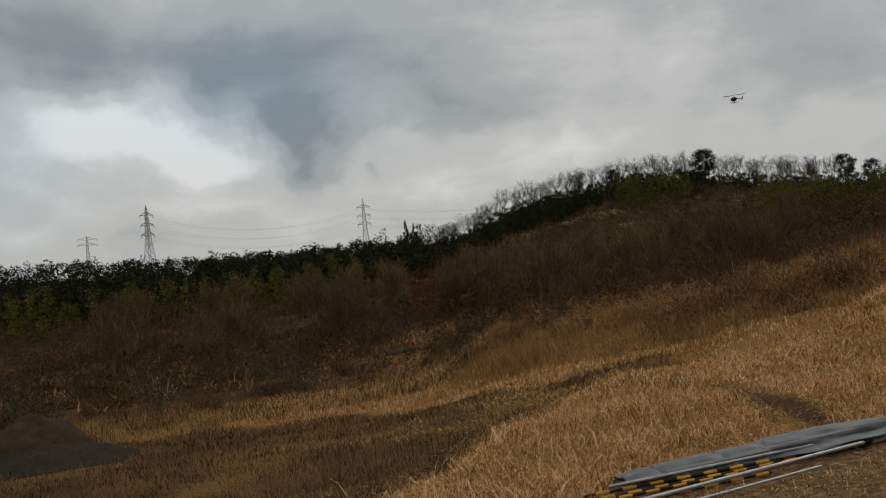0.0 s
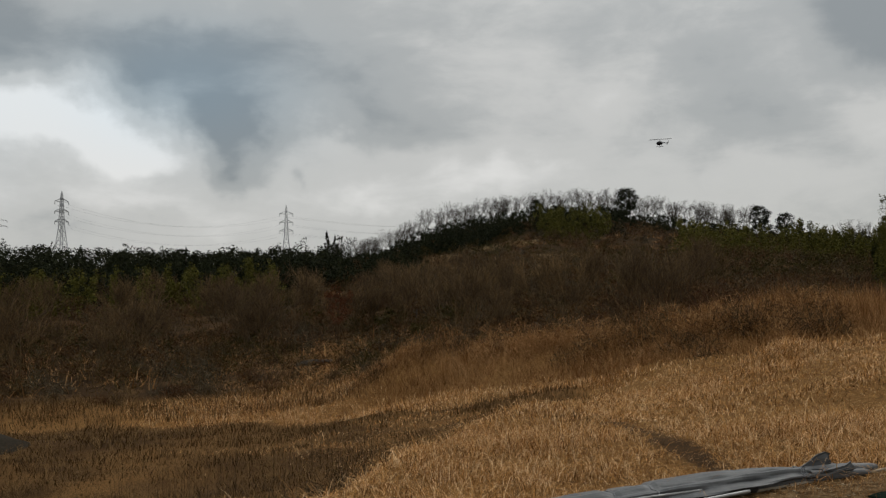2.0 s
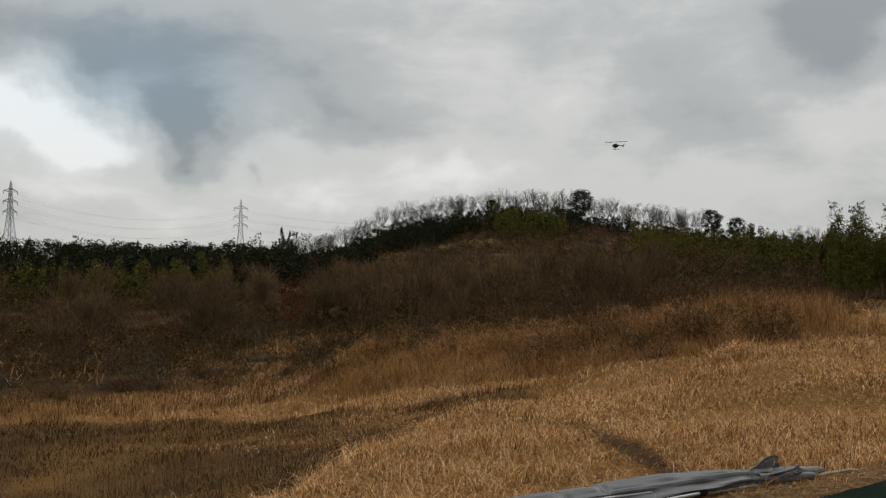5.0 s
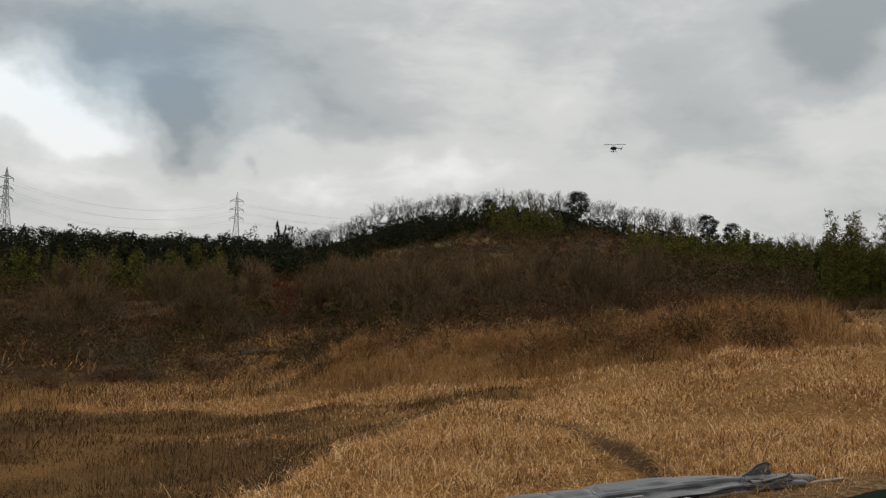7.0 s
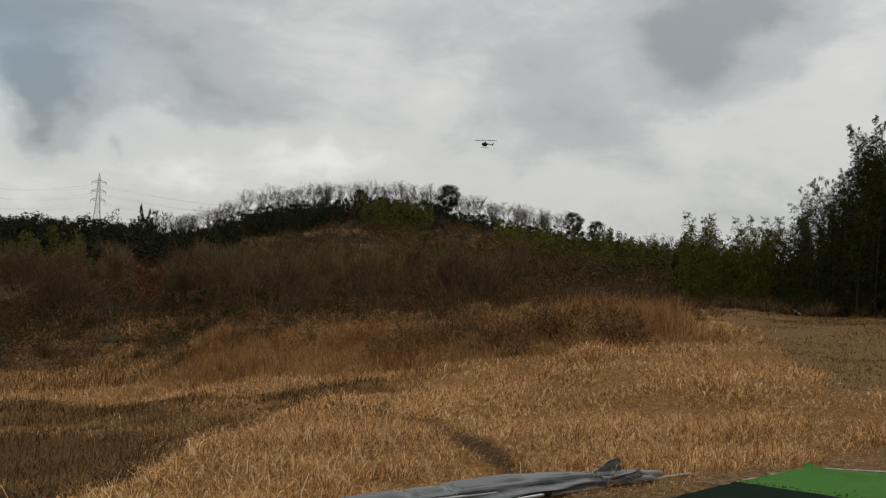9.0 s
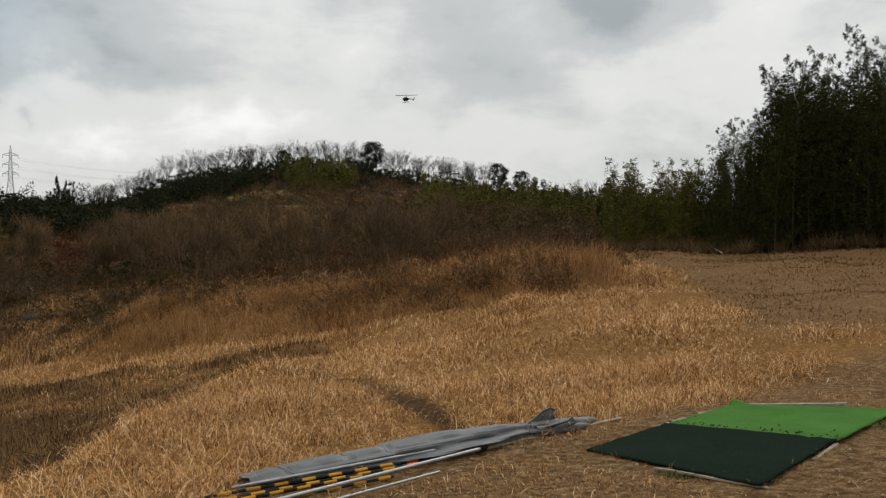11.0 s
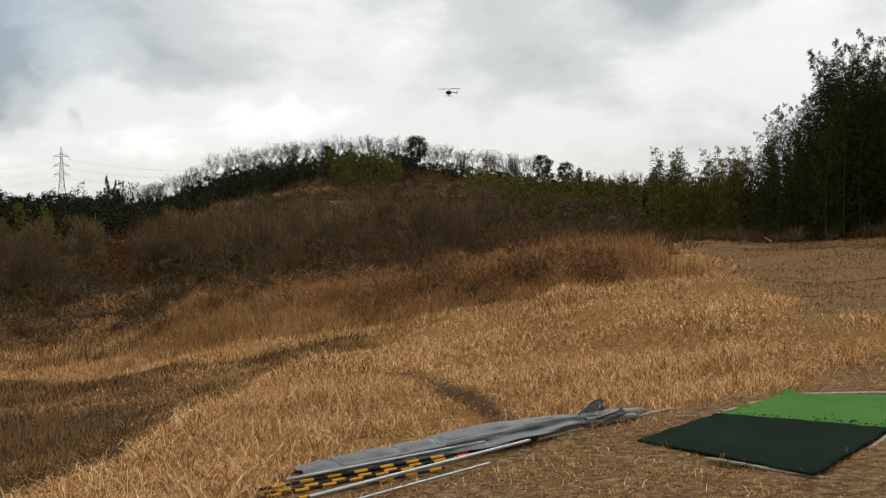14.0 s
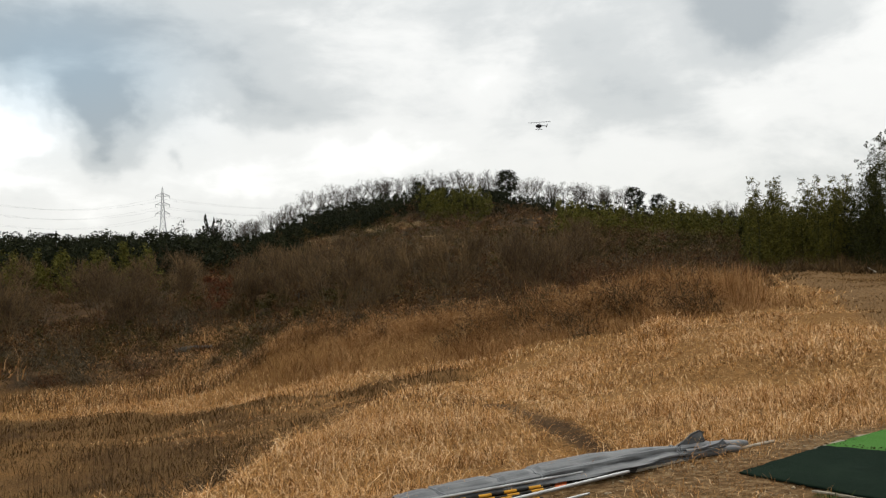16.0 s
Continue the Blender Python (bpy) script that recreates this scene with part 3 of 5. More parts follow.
def twig_shrubs(name, x, y, tall, spread, per, width, material, label, category):
    """Bare bushes: bundles of thin twigs that fan out from the ground, each twig a bent strip."""
    n = len(x)
    bx, by = np.repeat(x, per), np.repeat(y, per)
    bh = np.repeat(tall, per)
    m = n * per
    ang = rng.uniform(0, 2 * np.pi, m)
    out = np.repeat(spread, per) * np.sqrt(rng.random(m))
    z = np.repeat(height(x, y), per)
    f0 = rng.random(m) ** 1.3 * 0.6
    top = bh * (0.55 + 0.45 * rng.random(m)) * (1 - 0.35 * (out / np.repeat(spread, per)) ** 2)
    base = np.column_stack([bx + np.cos(ang) * out * f0 * 0.7, by + np.sin(ang) * out * f0 * 0.7, z + top * f0 * 0.8])
    tip = np.column_stack([bx + np.cos(ang) * out, by + np.sin(ang) * out, z + top]) + rng.normal(0, 0.09, (m, 3)) * bh[:, None]
    mid = (base + tip) / 2 + rng.normal(0, 0.06, (m, 3)) * bh[:, None]
    t2 = rng.uniform(0, np.pi, m)
    side = np.column_stack([np.cos(t2), np.sin(t2), np.zeros(m)]) * (np.repeat(width, per))[:, None]
    verts = np.stack([base - side, base + side, mid + side * 0.8, mid - side * 0.8, tip], 1).reshape(-1, 3)
    tris = np.array([(0, 1, 2), (0, 2, 3), (3, 2, 4)])
    faces = (tris[None] + (np.arange(m) * 5)[:, None, None]).reshape(-1, 3)
    return tri_mesh(name, verts, faces, material, label, category)


def dome_bushes(name, x, y, tall, spread, per, length, width, material, label, category):
    """Rounded leafless bushes: each a dome filled with short fine twigs that point up and outwards."""
    m = len(x) * per
    v = rng.normal(0, 1, (m, 3))
    v /= np.linalg.norm(v, axis=1)[:, None]
    v[:, 2] = np.abs(v[:, 2])
    v *= (rng.random(m) ** 0.4)[:, None]
    wide, high = np.repeat(spread, per), np.repeat(tall, per)
    ln, wd = np.repeat(length, per) * rng.uniform(0.5, 1.5, m), np.repeat(width, per)
    c = np.column_stack([np.repeat(x, per) + v[:, 0] * wide, np.repeat(y, per) + v[:, 1] * wide, np.repeat(height(x, y), per) - 0.05 + v[:, 2] * high])
    way = v * 0.8 + np.array([0, 0, 0.22]) + rng.normal(0, 0.6, (m, 3))
    way /= np.linalg.norm(way, axis=1)[:, None]
    side = np.cross(way, rng.normal(0, 1, (m, 3)))
    side /= np.linalg.norm(side, axis=1)[:, None] + 1e-9
    verts = np.stack([c - way * ln[:, None] * 0.5 - side * wd[:, None], c - way * ln[:, None] * 0.5 + side * wd[:, None], c + way * ln[:, None] * 0.5], 1).reshape(-1, 3)
    return tri_mesh(name, verts, np.arange(3 * m).reshape(-1, 3), material, label, category)


def brush_slopes():
    for d0, d1, n, per in ((38, 75, 1350, 150), (75, 130, 1500, 130), (130, 238, 2300, 90)):
        x, y = keep(*scatter(n, d0, d1, -42, 24, 0.85), "brush")
        d = np.hypot(x, y)
        h = rng.uniform(0.5, 1.8, len(x)) * (1 + 0.4 * value_noise(x, y, 14, 31)) * (0.75 + 0.25 * smooth(d, 44, 60) + 0.3 * smooth(d, 70, 130))
        tint = 0.6 * value_noise(x, y, 15, 35) + rng.normal(0, 0.5, len(x))
        for low, high, material, label in ((-9, -0.75, OLIVE_LEAF, "olive-brown bushes over the slope"), (-0.75, -0.3, ASHEN, "ashen grey leafless brushwood over the slope"), (-0.3, 0.3, TWIG, "dark brown leafless brushwood over the slope"), (0.3, 0.75, RUSSET, "russet leafless brushwood over the slope"), (0.75, 9, WITHERED, "rust-brown bushes with withered leaves over the slope")):
            some = (tint > low) & (tint <= high)
            dome_bushes("brushwood", x[some], y[some], h[some], h[some] * rng.uniform(0.7, 1.2, some.sum()), per, 0.28 + 0.0022 * d[some], 0.006 + 0.0002 * d[some], material, label, "brush")
    x, y = keep(*scatter(16000, 44, 230, -42, 24, 0.75), "brush")
    pale = value_noise(x, y, 14, 33) + 0.7 * value_noise(x, y, 5, 34) > 0.30
    x, y = x[pale], y[pale]
    tufts("slope_grass", x, y, 6, rng.uniform(0.5, 1.1, len(x)), 0.4, 0.02 + 0.0002 * np.hypot(x, y), REED, "tufts of dry grass among the brushwood", "grass", 2, (0.4, 2.0))
    # pale clearings high on the slope
    spots = [(rng.normal(az, w, n), rng.normal(d, dd, n)) for az, d, w, dd, n in ((-3.9, 172, 0.45, 2.2, 260), (-2.2, 178, 0.6, 2.0, 330), (1.4, 150, 0.9, 2.5, 240), (-6.5, 158, 0.6, 2.5, 170), (4.2, 140, 1.0, 2.5, 240), (-8.6, 150, 0.5, 2.0, 110), (-0.6, 128, 0.8, 3.0, 150))]
    az, d = np.radians(np.concatenate([q[0] for q in spots])), np.concatenate([q[1] for q in spots])
    tufts("clearing_straw", d * np.sin(az), d * np.cos(az), 7, rng.uniform(0.5, 1.0, len(d)), 0.6, 0.045, PALE_STRAW, "pale dry grass in small clearings on the slope", "grass", 2, (0.6, 2.4))
    x, y = scatter(3600, 41, 68, -19, -7, 0.8)
    tufts("clearing_grass", x, y, 7, rng.uniform(0.15, 0.4, len(x)), 0.35, 0.011, REED, "low brown grass in the clearing by the rust-leaved tree", "grass", 2, (0.8, 2.6))


straw_field()
weeds_and_reeds()
brush_slopes()

# ---- trees ----

def part(name, me, parent, label=""):
    ob = new(name, me)
    ob.parent = parent
    if label:
        ob["label"] = label
    return ob


def thing(name, label, category, group=""):
    return tagged(new(name), label, category, group)


def limb_mesh(name, lines, material, sides=5):
    """Tapered limbs in one mesh: each line is a list of (point, radius)."""
    verts, faces = [], []
    for line in lines:
        start = len(verts)
        for k, (p, r) in enumerate(line):
            p = Vector(p)
            q = Vector(line[min(k + 1, len(line) - 1)][0]) - Vector(line[max(k - 1, 0)][0])
            q.normalize()
            u = q.orthogonal().normalized()
            v = q.cross(u)
            for s in range(sides):
                a = 2 * math.pi * s / sides
                verts.append(p + (u * math.cos(a) + v * math.sin(a)) * r)
        for k in range(len(line) - 1):
            for s in range(sides):
                a, b = start + k * sides + s, start + k * sides + (s + 1) % sides
                faces.append((a, b, b + sides, a + sides))
        faces.append(tuple(start + (len(line) - 1) * sides + s for s in range(sides)))
    me = bpy.data.meshes.new(name)
    me.from_pydata(verts, [], faces)
    me.materials.append(material)
    for p in me.polygons:
        p.use_smooth = True
    me.update()
    return me


def grow(rand, lines, p, way, length, r, depth, spread, fork, lift):
    """One limb and, from it, its smaller limbs."""
    pts = [(tuple(p), r)]
    q, w = Vector(p), Vector(way).normalized()
    for k in range(3):
        w = (w + Vector((rand.gauss(0, 0.12), rand.gauss(0, 0.12), lift + rand.gauss(0, 0.05)))).normalized()
        q = q + w * length / 3
        pts.append((tuple(q), r * (1 - 0.16 * (k + 1))))
        if depth > 0 and k >= (1 if depth > 2 else 0):
            for _ in range(fork + (depth == 1)):
                side = Vector((rand.gauss(0, 1), rand.gauss(0, 1), rand.gauss(0.25, 0.5))).normalized()
                grow(rand, lines, q, (w + side * spread).normalized(), length * rand.uniform(0.5, 0.75), r * 0.5, depth - 1, spread, fork, lift)
    lines.append(pts)


def bare_tree(seed, tall):
    """A leafless tree: a short bole, upright limbs that fan out, and fine twigs that end in a rounded crown."""
    rand, nr = random.Random(seed), np.random.default_rng(seed)
    root = thing("bare_tree", "leafless grey deciduous tree on the hilltop", "tree", "bare trees along the ridge")
    wide = tall * rand.uniform(0.36, 0.46)

    def crown_top(x, y):
        return tall * (0.74 + 0.26 * math.sqrt(max(0.0, 1 - (x * x + y * y) / (1.25 * wide) ** 2)))
    limbs, twigs = [], []
    for stem in range(rand.choice((1, 2, 2, 3))):
        x0, y0 = rand.uniform(-.5, .5), rand.uniform(-.5, .5)
        fork = Vector((x0 + rand.gauss(0, 0.15), y0 + rand.gauss(0, 0.15), tall * rand.uniform(0.26, 0.42)))
        part("trunk", limb_mesh("trunk", [[((x0, y0, -0.4), 0.14), (tuple(fork), 0.09)]], BARK, 6), root)
        for k in range(rand.choice((4, 5))):
            a = 2 * math.pi * (k + rand.uniform(-0.3, 0.3)) / 4.5
            reach = wide * rand.uniform(0.2, 0.95)
            tip = Vector((x0 + reach * math.cos(a), y0 + reach * math.sin(a), 0))
            tip.z = crown_top(tip.x, tip.y) * rand.uniform(0.82, 0.95)
            mid = fork.lerp(tip, 0.45) + Vector((0.18 * reach * math.cos(a), 0.18 * reach * math.sin(a), -0.02 * tall))
            limbs.append([(tuple(fork), 0.06), (tuple(mid), 0.042), (tuple(tip), 0.018)])
            for _ in range(10):
                f = rand.uniform(0.15, 1.0)
                p = fork.lerp(mid, f / 0.45) if f < 0.45 else mid.lerp(tip, (f - 0.45) / 0.55)
                b2 = rand.uniform(0, 2 * math.pi)
                out = wide * rand.uniform(0.12, 0.5)
                q = p + Vector((out * math.cos(b2), out * math.sin(b2), tall * rand.uniform(0.04, 0.22)))
                q.z = min(q.z, crown_top(q.x, q.y))
                twigs.append((p, q, 0.02))
                for _ in range(11):
                    g = rand.uniform(0.2, 1.0)
                    r = p.lerp(q, g)
                    e = r + Vector((rand.gauss(0, 0.4), rand.gauss(0, 0.4), rand.uniform(0.05, 0.75)))
                    e.z = min(e.z, crown_top(e.x, e.y) * rand.uniform(0.97, 1.02))
                    twigs.append((r, e, 0.011))
    tagged(part("branchwork", limb_mesh("branchwork", limbs, BARK, 4), root), kind="stuff")
    p = np.array([t[0] for t in twigs])
    q = np.array([t[1] for t in twigs])
    w = np.array([t[2] for t in twigs])[:, None]
    turn = nr.uniform(0, np.pi, len(p))
    side = np.column_stack([np.cos(turn), np.sin(turn), np.zeros(len(p))]) * w
    mid = (p + q) / 2 + nr.normal(0, 0.05, p.shape)
    verts = np.stack([p - side, p + side, mid + side * 0.85, mid - side * 0.85, q + side * 0.5, q - side * 0.5], 1).reshape(-1, 3)
    tris = np.array([(0, 1, 2), (0, 2, 3), (3, 2, 4), (3, 4, 5)])
    faces = (tris[None] + (np.arange(len(p)) * 6)[:, None, None]).reshape(-1, 3)
    tagged(part("crown", tri_mesh("crown", verts, faces, BARK), root, "fine bare twigs"), kind="stuff")
    return root


def leaf_cards(rand, centres, spreads, per, size, flat=0.5, droop=0.0, slim=0.4):
    """Small leaf clumps (bent pairs of triangles) strewn in ellipsoids about the centres."""
    n = len(centres) * per
    c = np.repeat(np.asarray(centres), per, 0)
    s = np.repeat(np.asarray(spreads), per, 0)
    v = rand.normal(0, 1, (n, 3))
    v /= np.linalg.norm(v, axis=1)[:, None]
    p = c + v * s * (rand.random(n) ** 0.45)[:, None]
    a = rand.normal(0, 1, (n, 3))
    a[:, 2] = a[:, 2] * flat - droop
    a /= np.linalg.norm(a, axis=1)[:, None]
    b = np.cross(a, rand.normal(0, 1, (n, 3)))
    b /= np.linalg.norm(b, axis=1)[:, None] + 1e-9
    k = (size * rand.uniform(0.6, 1.4, n))[:, None]
    verts = np.stack([p - a * k, p + b * k * slim, p + a * k, p - b * k * slim + np.cross(a, b) * k * 0.2], 1).reshape(-1, 3)
    tris = np.array([(0, 1, 2), (0, 2, 3)])
    faces = (tris[None] + (np.arange(n) * 4)[:, None, None]).reshape(-1, 3)
    return verts, faces


def leafy(name, label, category, group, seed, tall, wide, low, lumps, per, size, leaf, shape="round", bark=None):
    """A tree with a trunk, a few limbs and a crown of many small leaf clumps with gaps."""
    rand = np.random.default_rng(seed)
    pr = random.Random(seed)
    root = thing(name, label, category, group)
    lines = [[((0, 0, -0.3), 0.02 * tall + 0.03), ((0.02 * tall, 0, tall * 0.45), 0.014 * tall), ((0, 0.02 * tall, tall * 0.92), 0.004 * tall)]]
    centres, spreads = [], []
    for k in range(lumps):
        f = pr.random()
        if shape == "cone":
            z = low + (tall - low) * f
            reach = wide * (1 - f) ** 0.8 * pr.uniform(0.5, 1.0)
            sp = (0.28 * wide * (1.15 - f), 0.28 * wide * (1.15 - f), 0.09 * tall)
        else:
            z = low + (tall - low) * f
            reach = wide * math.sqrt(max(0.05, 1 - (2 * f - 0.9) ** 2)) * pr.uniform(0.35, 0.95)
            sp = (0.3 * wide, 0.3 * wide, 0.085 * tall)
        a = pr.uniform(0, 6.283)
        c = (reach * math.cos(a), reach * math.sin(a), z)
        centres.append(c)
        spreads.append([s * pr.uniform(0.6, 1.25) for s in sp])
        if k % 2 == 0:
            lines.append([((0, 0, z * 0.8), 0.006 * tall), (c, 0.002 * tall)])
    part("trunk", limb_mesh("trunk", lines, bark or BARK, 5), root)
    v, f = leaf_cards(rand, centres, spreads, per, size)
    tagged(part("crown", tri_mesh("crown", v, f, leaf), root), kind="stuff")
    return root


def plant(source, x, y, turn=0.0, size=1.0, first=False):
    m = pose(x, y, ground_z(x, y), 0, 0, turn) @ Matrix.Diagonal((size, size, size, 1))
    if first:
        source.matrix_basis = m
        return source
    ob = copy_thing(source, m)
    ob.matrix_basis = m
    return ob


def ridge_trees():
    rand = random.Random(8)
    kinds = [bare_tree(s, h) for s, h in ((1, 7.6), (2, 8.2), (3, 7.2), (4, 7.9), (5, 6.8))]
    used = set()
    spots = []
    for k in range(76):
        az = -12.5 + 23.5 * k / 75 + rand.uniform(-0.25, 0.25)
        spots.append((az, 242 + rand.uniform(-4, 10), 1.0))
    for k in range(7):
        spots.append((15.8 + 0.45 * k, 215 + rand.uniform(-5, 5), 0.75))
    for az, d, s in spots:
        i = rand.randrange(5)
        x, y = d * math.sin(radians(az)), d * math.cos(radians(az))
        plant(kinds[i], x, y, rand.uniform(0, 360), s * rand.uniform(0.9, 1.06), first=i not in used)
        used.add(i)


def woods(name, spots, tall, wide, per_tree, lumps, size, material, label, low=0.02, shape="round"):
    """A far wood as one mass of crowns: every tree its own cloud of leaf clumps."""
    rand = np.random.default_rng(len(spots))
    cs, sp = [], []
    for x, y, s in spots:
        z = ground_z(x, y)
        h, w = tall * s, wide * s
        f = rand.random(lumps)
        if shape == "plume":
            reach = w * (1 - f ** 1.5) * rand.uniform(0.3, 1, lumps)
        else:
            reach = w * np.sqrt(np.maximum(0.05, 1 - (1.7 * f - 0.7) ** 2)) * rand.uniform(0.3, 1, lumps)
        a = rand.uniform(0, 6.283, lumps)
        cs.append(np.column_stack([x + reach * np.cos(a), y + reach * np.sin(a), z + h * (low + (1 - low) * f * 0.95)]))
        sp.append(np.column_stack([np.full(lumps, 0.28 * w), np.full(lumps, 0.28 * w), np.full(lumps, 0.15 * h)]))
    v, f = leaf_cards(rand, np.concatenate(cs), np.concatenate(sp), per_tree // lumps, size, 0.8)
    return tri_mesh(name, v, f, material, label, "woods")


def polar_spots(seed, count, az0, az1, d0, d1, s0=0.75, s1=1.2):
    rand = random.Random(seed)
    out = []
    for _ in range(count):
        a, d = radians(rand.uniform(az0, az1)), rand.uniform(d0, d1)
        out.append((d * math.sin(a), d * math.cos(a), rand.uniform(s0, s1)))
    return out


ridge_trees()
# the dark wood on the left-hand ridge and below the bare trees of the dome
woods("evergreen_wood", polar_spots(21, 300, -44, -12, 160, 245, 0.75, 1.05) + polar_spots(22, 330, -44, -13, 104, 160, 0.55, 0.9), 5.6, 3.0, 260, 13, 0.23, EVERGREEN, "dark evergreen wood on the far ridge")
woods("evergreen_thicket", polar_spots(23, 210, -13.5, 4, 194, 232, 0.65, 1.05) + polar_spots(34, 180, -13.5, -3, 165, 205, 0.5, 0.9) + polar_spots(44, 150, -15, -7.5, 112, 168, 0.4, 0.75) + polar_spots(24, 120, 2, 18, 205, 234, 0.5, 0.9), 3.9, 2.6, 260, 12, 0.19, EVERGREEN, "dark evergreen thicket below the bare trees")
woods("bamboo_thicket", polar_spots(25, 130, -40, -16, 92, 118, 0.6, 1.1), 4.4, 1.5, 440, 11, 0.13, BAMBOO_FAR, "yellow-green bamboo thicket at the foot of the ridge", shape="plume")
woods("bamboo_belt", polar_spots(26, 150, 7.0, 22, 130, 170, 0.7, 1.1) + polar_spots(27, 44, -1.0, 3.2, 182, 206, 0.85, 1.15), 5.0, 1.7, 400, 11, 0.145, BAMBOO_FAR, "olive bamboo belt across the slope", shape="plume")
woods("grove_depths", polar_spots(28, 135, 26.6, 46, 58, 73, 0.98, 1.26) + polar_spots(39, 50, 28, 50, 72, 80, 0.95, 1.1) + polar_spots(30, 40, 23.5, 28, 60, 70, 0.5, 0.72) + polar_spots(29, 40, 17, 24, 63, 72, 0.26, 0.42), 7.8, 1.5, 700, 20, 0.115, BAMBOO_LEAF, "dark depths of the bamboo grove", shape="plume")
woods("olive_shrubs", polar_spots(31, 170, 3, 18, 88, 132, 0.5, 1.2) + polar_spots(32, 70, -9, 3, 150, 190, 0.7, 1.3) + polar_spots(33, 60, -30, -4, 60, 100, 0.4, 0.9), 2.1, 1.3, 120, 8, 0.12, OLIVE_LEAF, "low olive and brown shrubs on the slope", 0.05)
woods("withered_bushes", polar_spots(37, 130, -34, 15, 48, 80, 0.4, 0.9) + polar_spots(38, 210, -34, 15, 80, 165, 0.6, 1.35), 2.2, 1.35, 150, 9, 0.075, WITHERED, "brown bushes that hold withered leaves over the slope", 0.05)
# leaf backing added to fill light gaps and keep the grove's foot near black
woods("grove_foot_backing", polar_spots(35, 120, 22.5, 50, 53.5, 60, 0.6, 1.3) + polar_spots(36, 40, 17.5, 22.5, 59, 66, 0.4, 0.7), 2.6, 1.4, 150, 8, 0.13, EVERGREEN, "added dark leaf mass that closes the light gaps under the bamboo", 0.0)

# ---- single trees and the bamboo grove ----


def single_trees():
    pine = leafy("pine", "dark pine standing above the bare ridge trees", "tree", "pines on the ridge", 3, 8.5, 3.1, 2.6, 50, 70, 0.2, EVERGREEN)
    plant(pine, *spot(4.1, 238)[:2], 0, 1.0, True)
    plant(pine, *spot(11.3, 238)[:2], 70, 0.86)
    plant(pine, *spot(12.6, 236)[:2], 200, 0.72)
    plant(pine, *spot(-1.0, 236)[:2], 130, 0.6)
    conifer = leafy("conifer", "dark narrow conifer standing out of the wood", "tree", "conifers", 5, 6.6, 1.5, 0.6, 34, 50, 0.16, EVERGREEN, "cone")
    plant(conifer, *spot(-26.55, 118)[:2], 0, 0.75, True)
    plant(conifer, *spot(-20.9, 112)[:2], 40, 0.85)
    plant(conifer, *spot(-13.05, 165)[:2], 80, 1.0)
    plant(conifer, *spot(-12.6, 172)[:2], 150, 0.9)
    rust = leafy("rust_leaved_tree", "small slender tree with rust-red withered leaves", "tree", "", 6, 3.7, 1.05, 1.5, 26, 60, 0.06, RUST_LEAF, bark=TWIG)
    plant(rust, *spot(-12.5, 61)[:2], 0, 1.0, True)
    brown = leafy("withered_oak", "small oak still holding brown withered leaves", "tree", "withered oaks on the slope", 7, 3.6, 1.5, 0.5, 22, 55, 0.09, WITHERED)
    first = True
    for az, d, s in ((2.3, 82, 1.15), (0.6, 86, 0.9), (-1.8, 95, 0.9), (-8.0, 70, 0.8), (-17.5, 66, 0.7), (5.5, 98, 1.0), (-23, 72, 0.75), (-4.6, 104, 1.0)):
        plant(brown, *spot(az, d)[:2], az * 37, s, first)
        first = False
    sap = [bare_sapling(s) for s in (11, 12, 13)]
    used = set()
    rand = random.Random(5)
    for k in range(84):
        az, d = rand.uniform(-30, 9), rand.uniform(50, 100)
        if abs(az + 12.8) < 1.6 and d < 62:
            continue
        i = rand.randrange(3)
        plant(sap[i], *spot(az, d)[:2], rand.uniform(0, 360), rand.uniform(0.7, 1.35), i not in used)
        used.add(i)


def bare_sapling(seed):
    rand = random.Random(seed)
    root = thing("bare_sapling", "leafless dark sapling among the brushwood", "tree", "saplings on the slope")
    lines, boles = [], []
    for _ in range(3):
        grow(rand, lines, (rand.uniform(-.2, .2), rand.uniform(-.2, .2), -0.2), (rand.gauss(0, 0.25), rand.gauss(0, 0.25), 1), 1.7, 0.035, 3, 0.7, 2, 0.1)
        boles.append(lines.pop())
    for bole in boles:
        part("trunk", limb_mesh("trunk", [bole], TWIG, 5), root)
    tagged(part("crown", limb_mesh("crown", [[(l[0][0], max(l[0][1], 0.009)), (l[-1][0], 0.006)] for l in lines], TWIG, 3), root, "thin bare twigs"), kind="stuff")
    return root




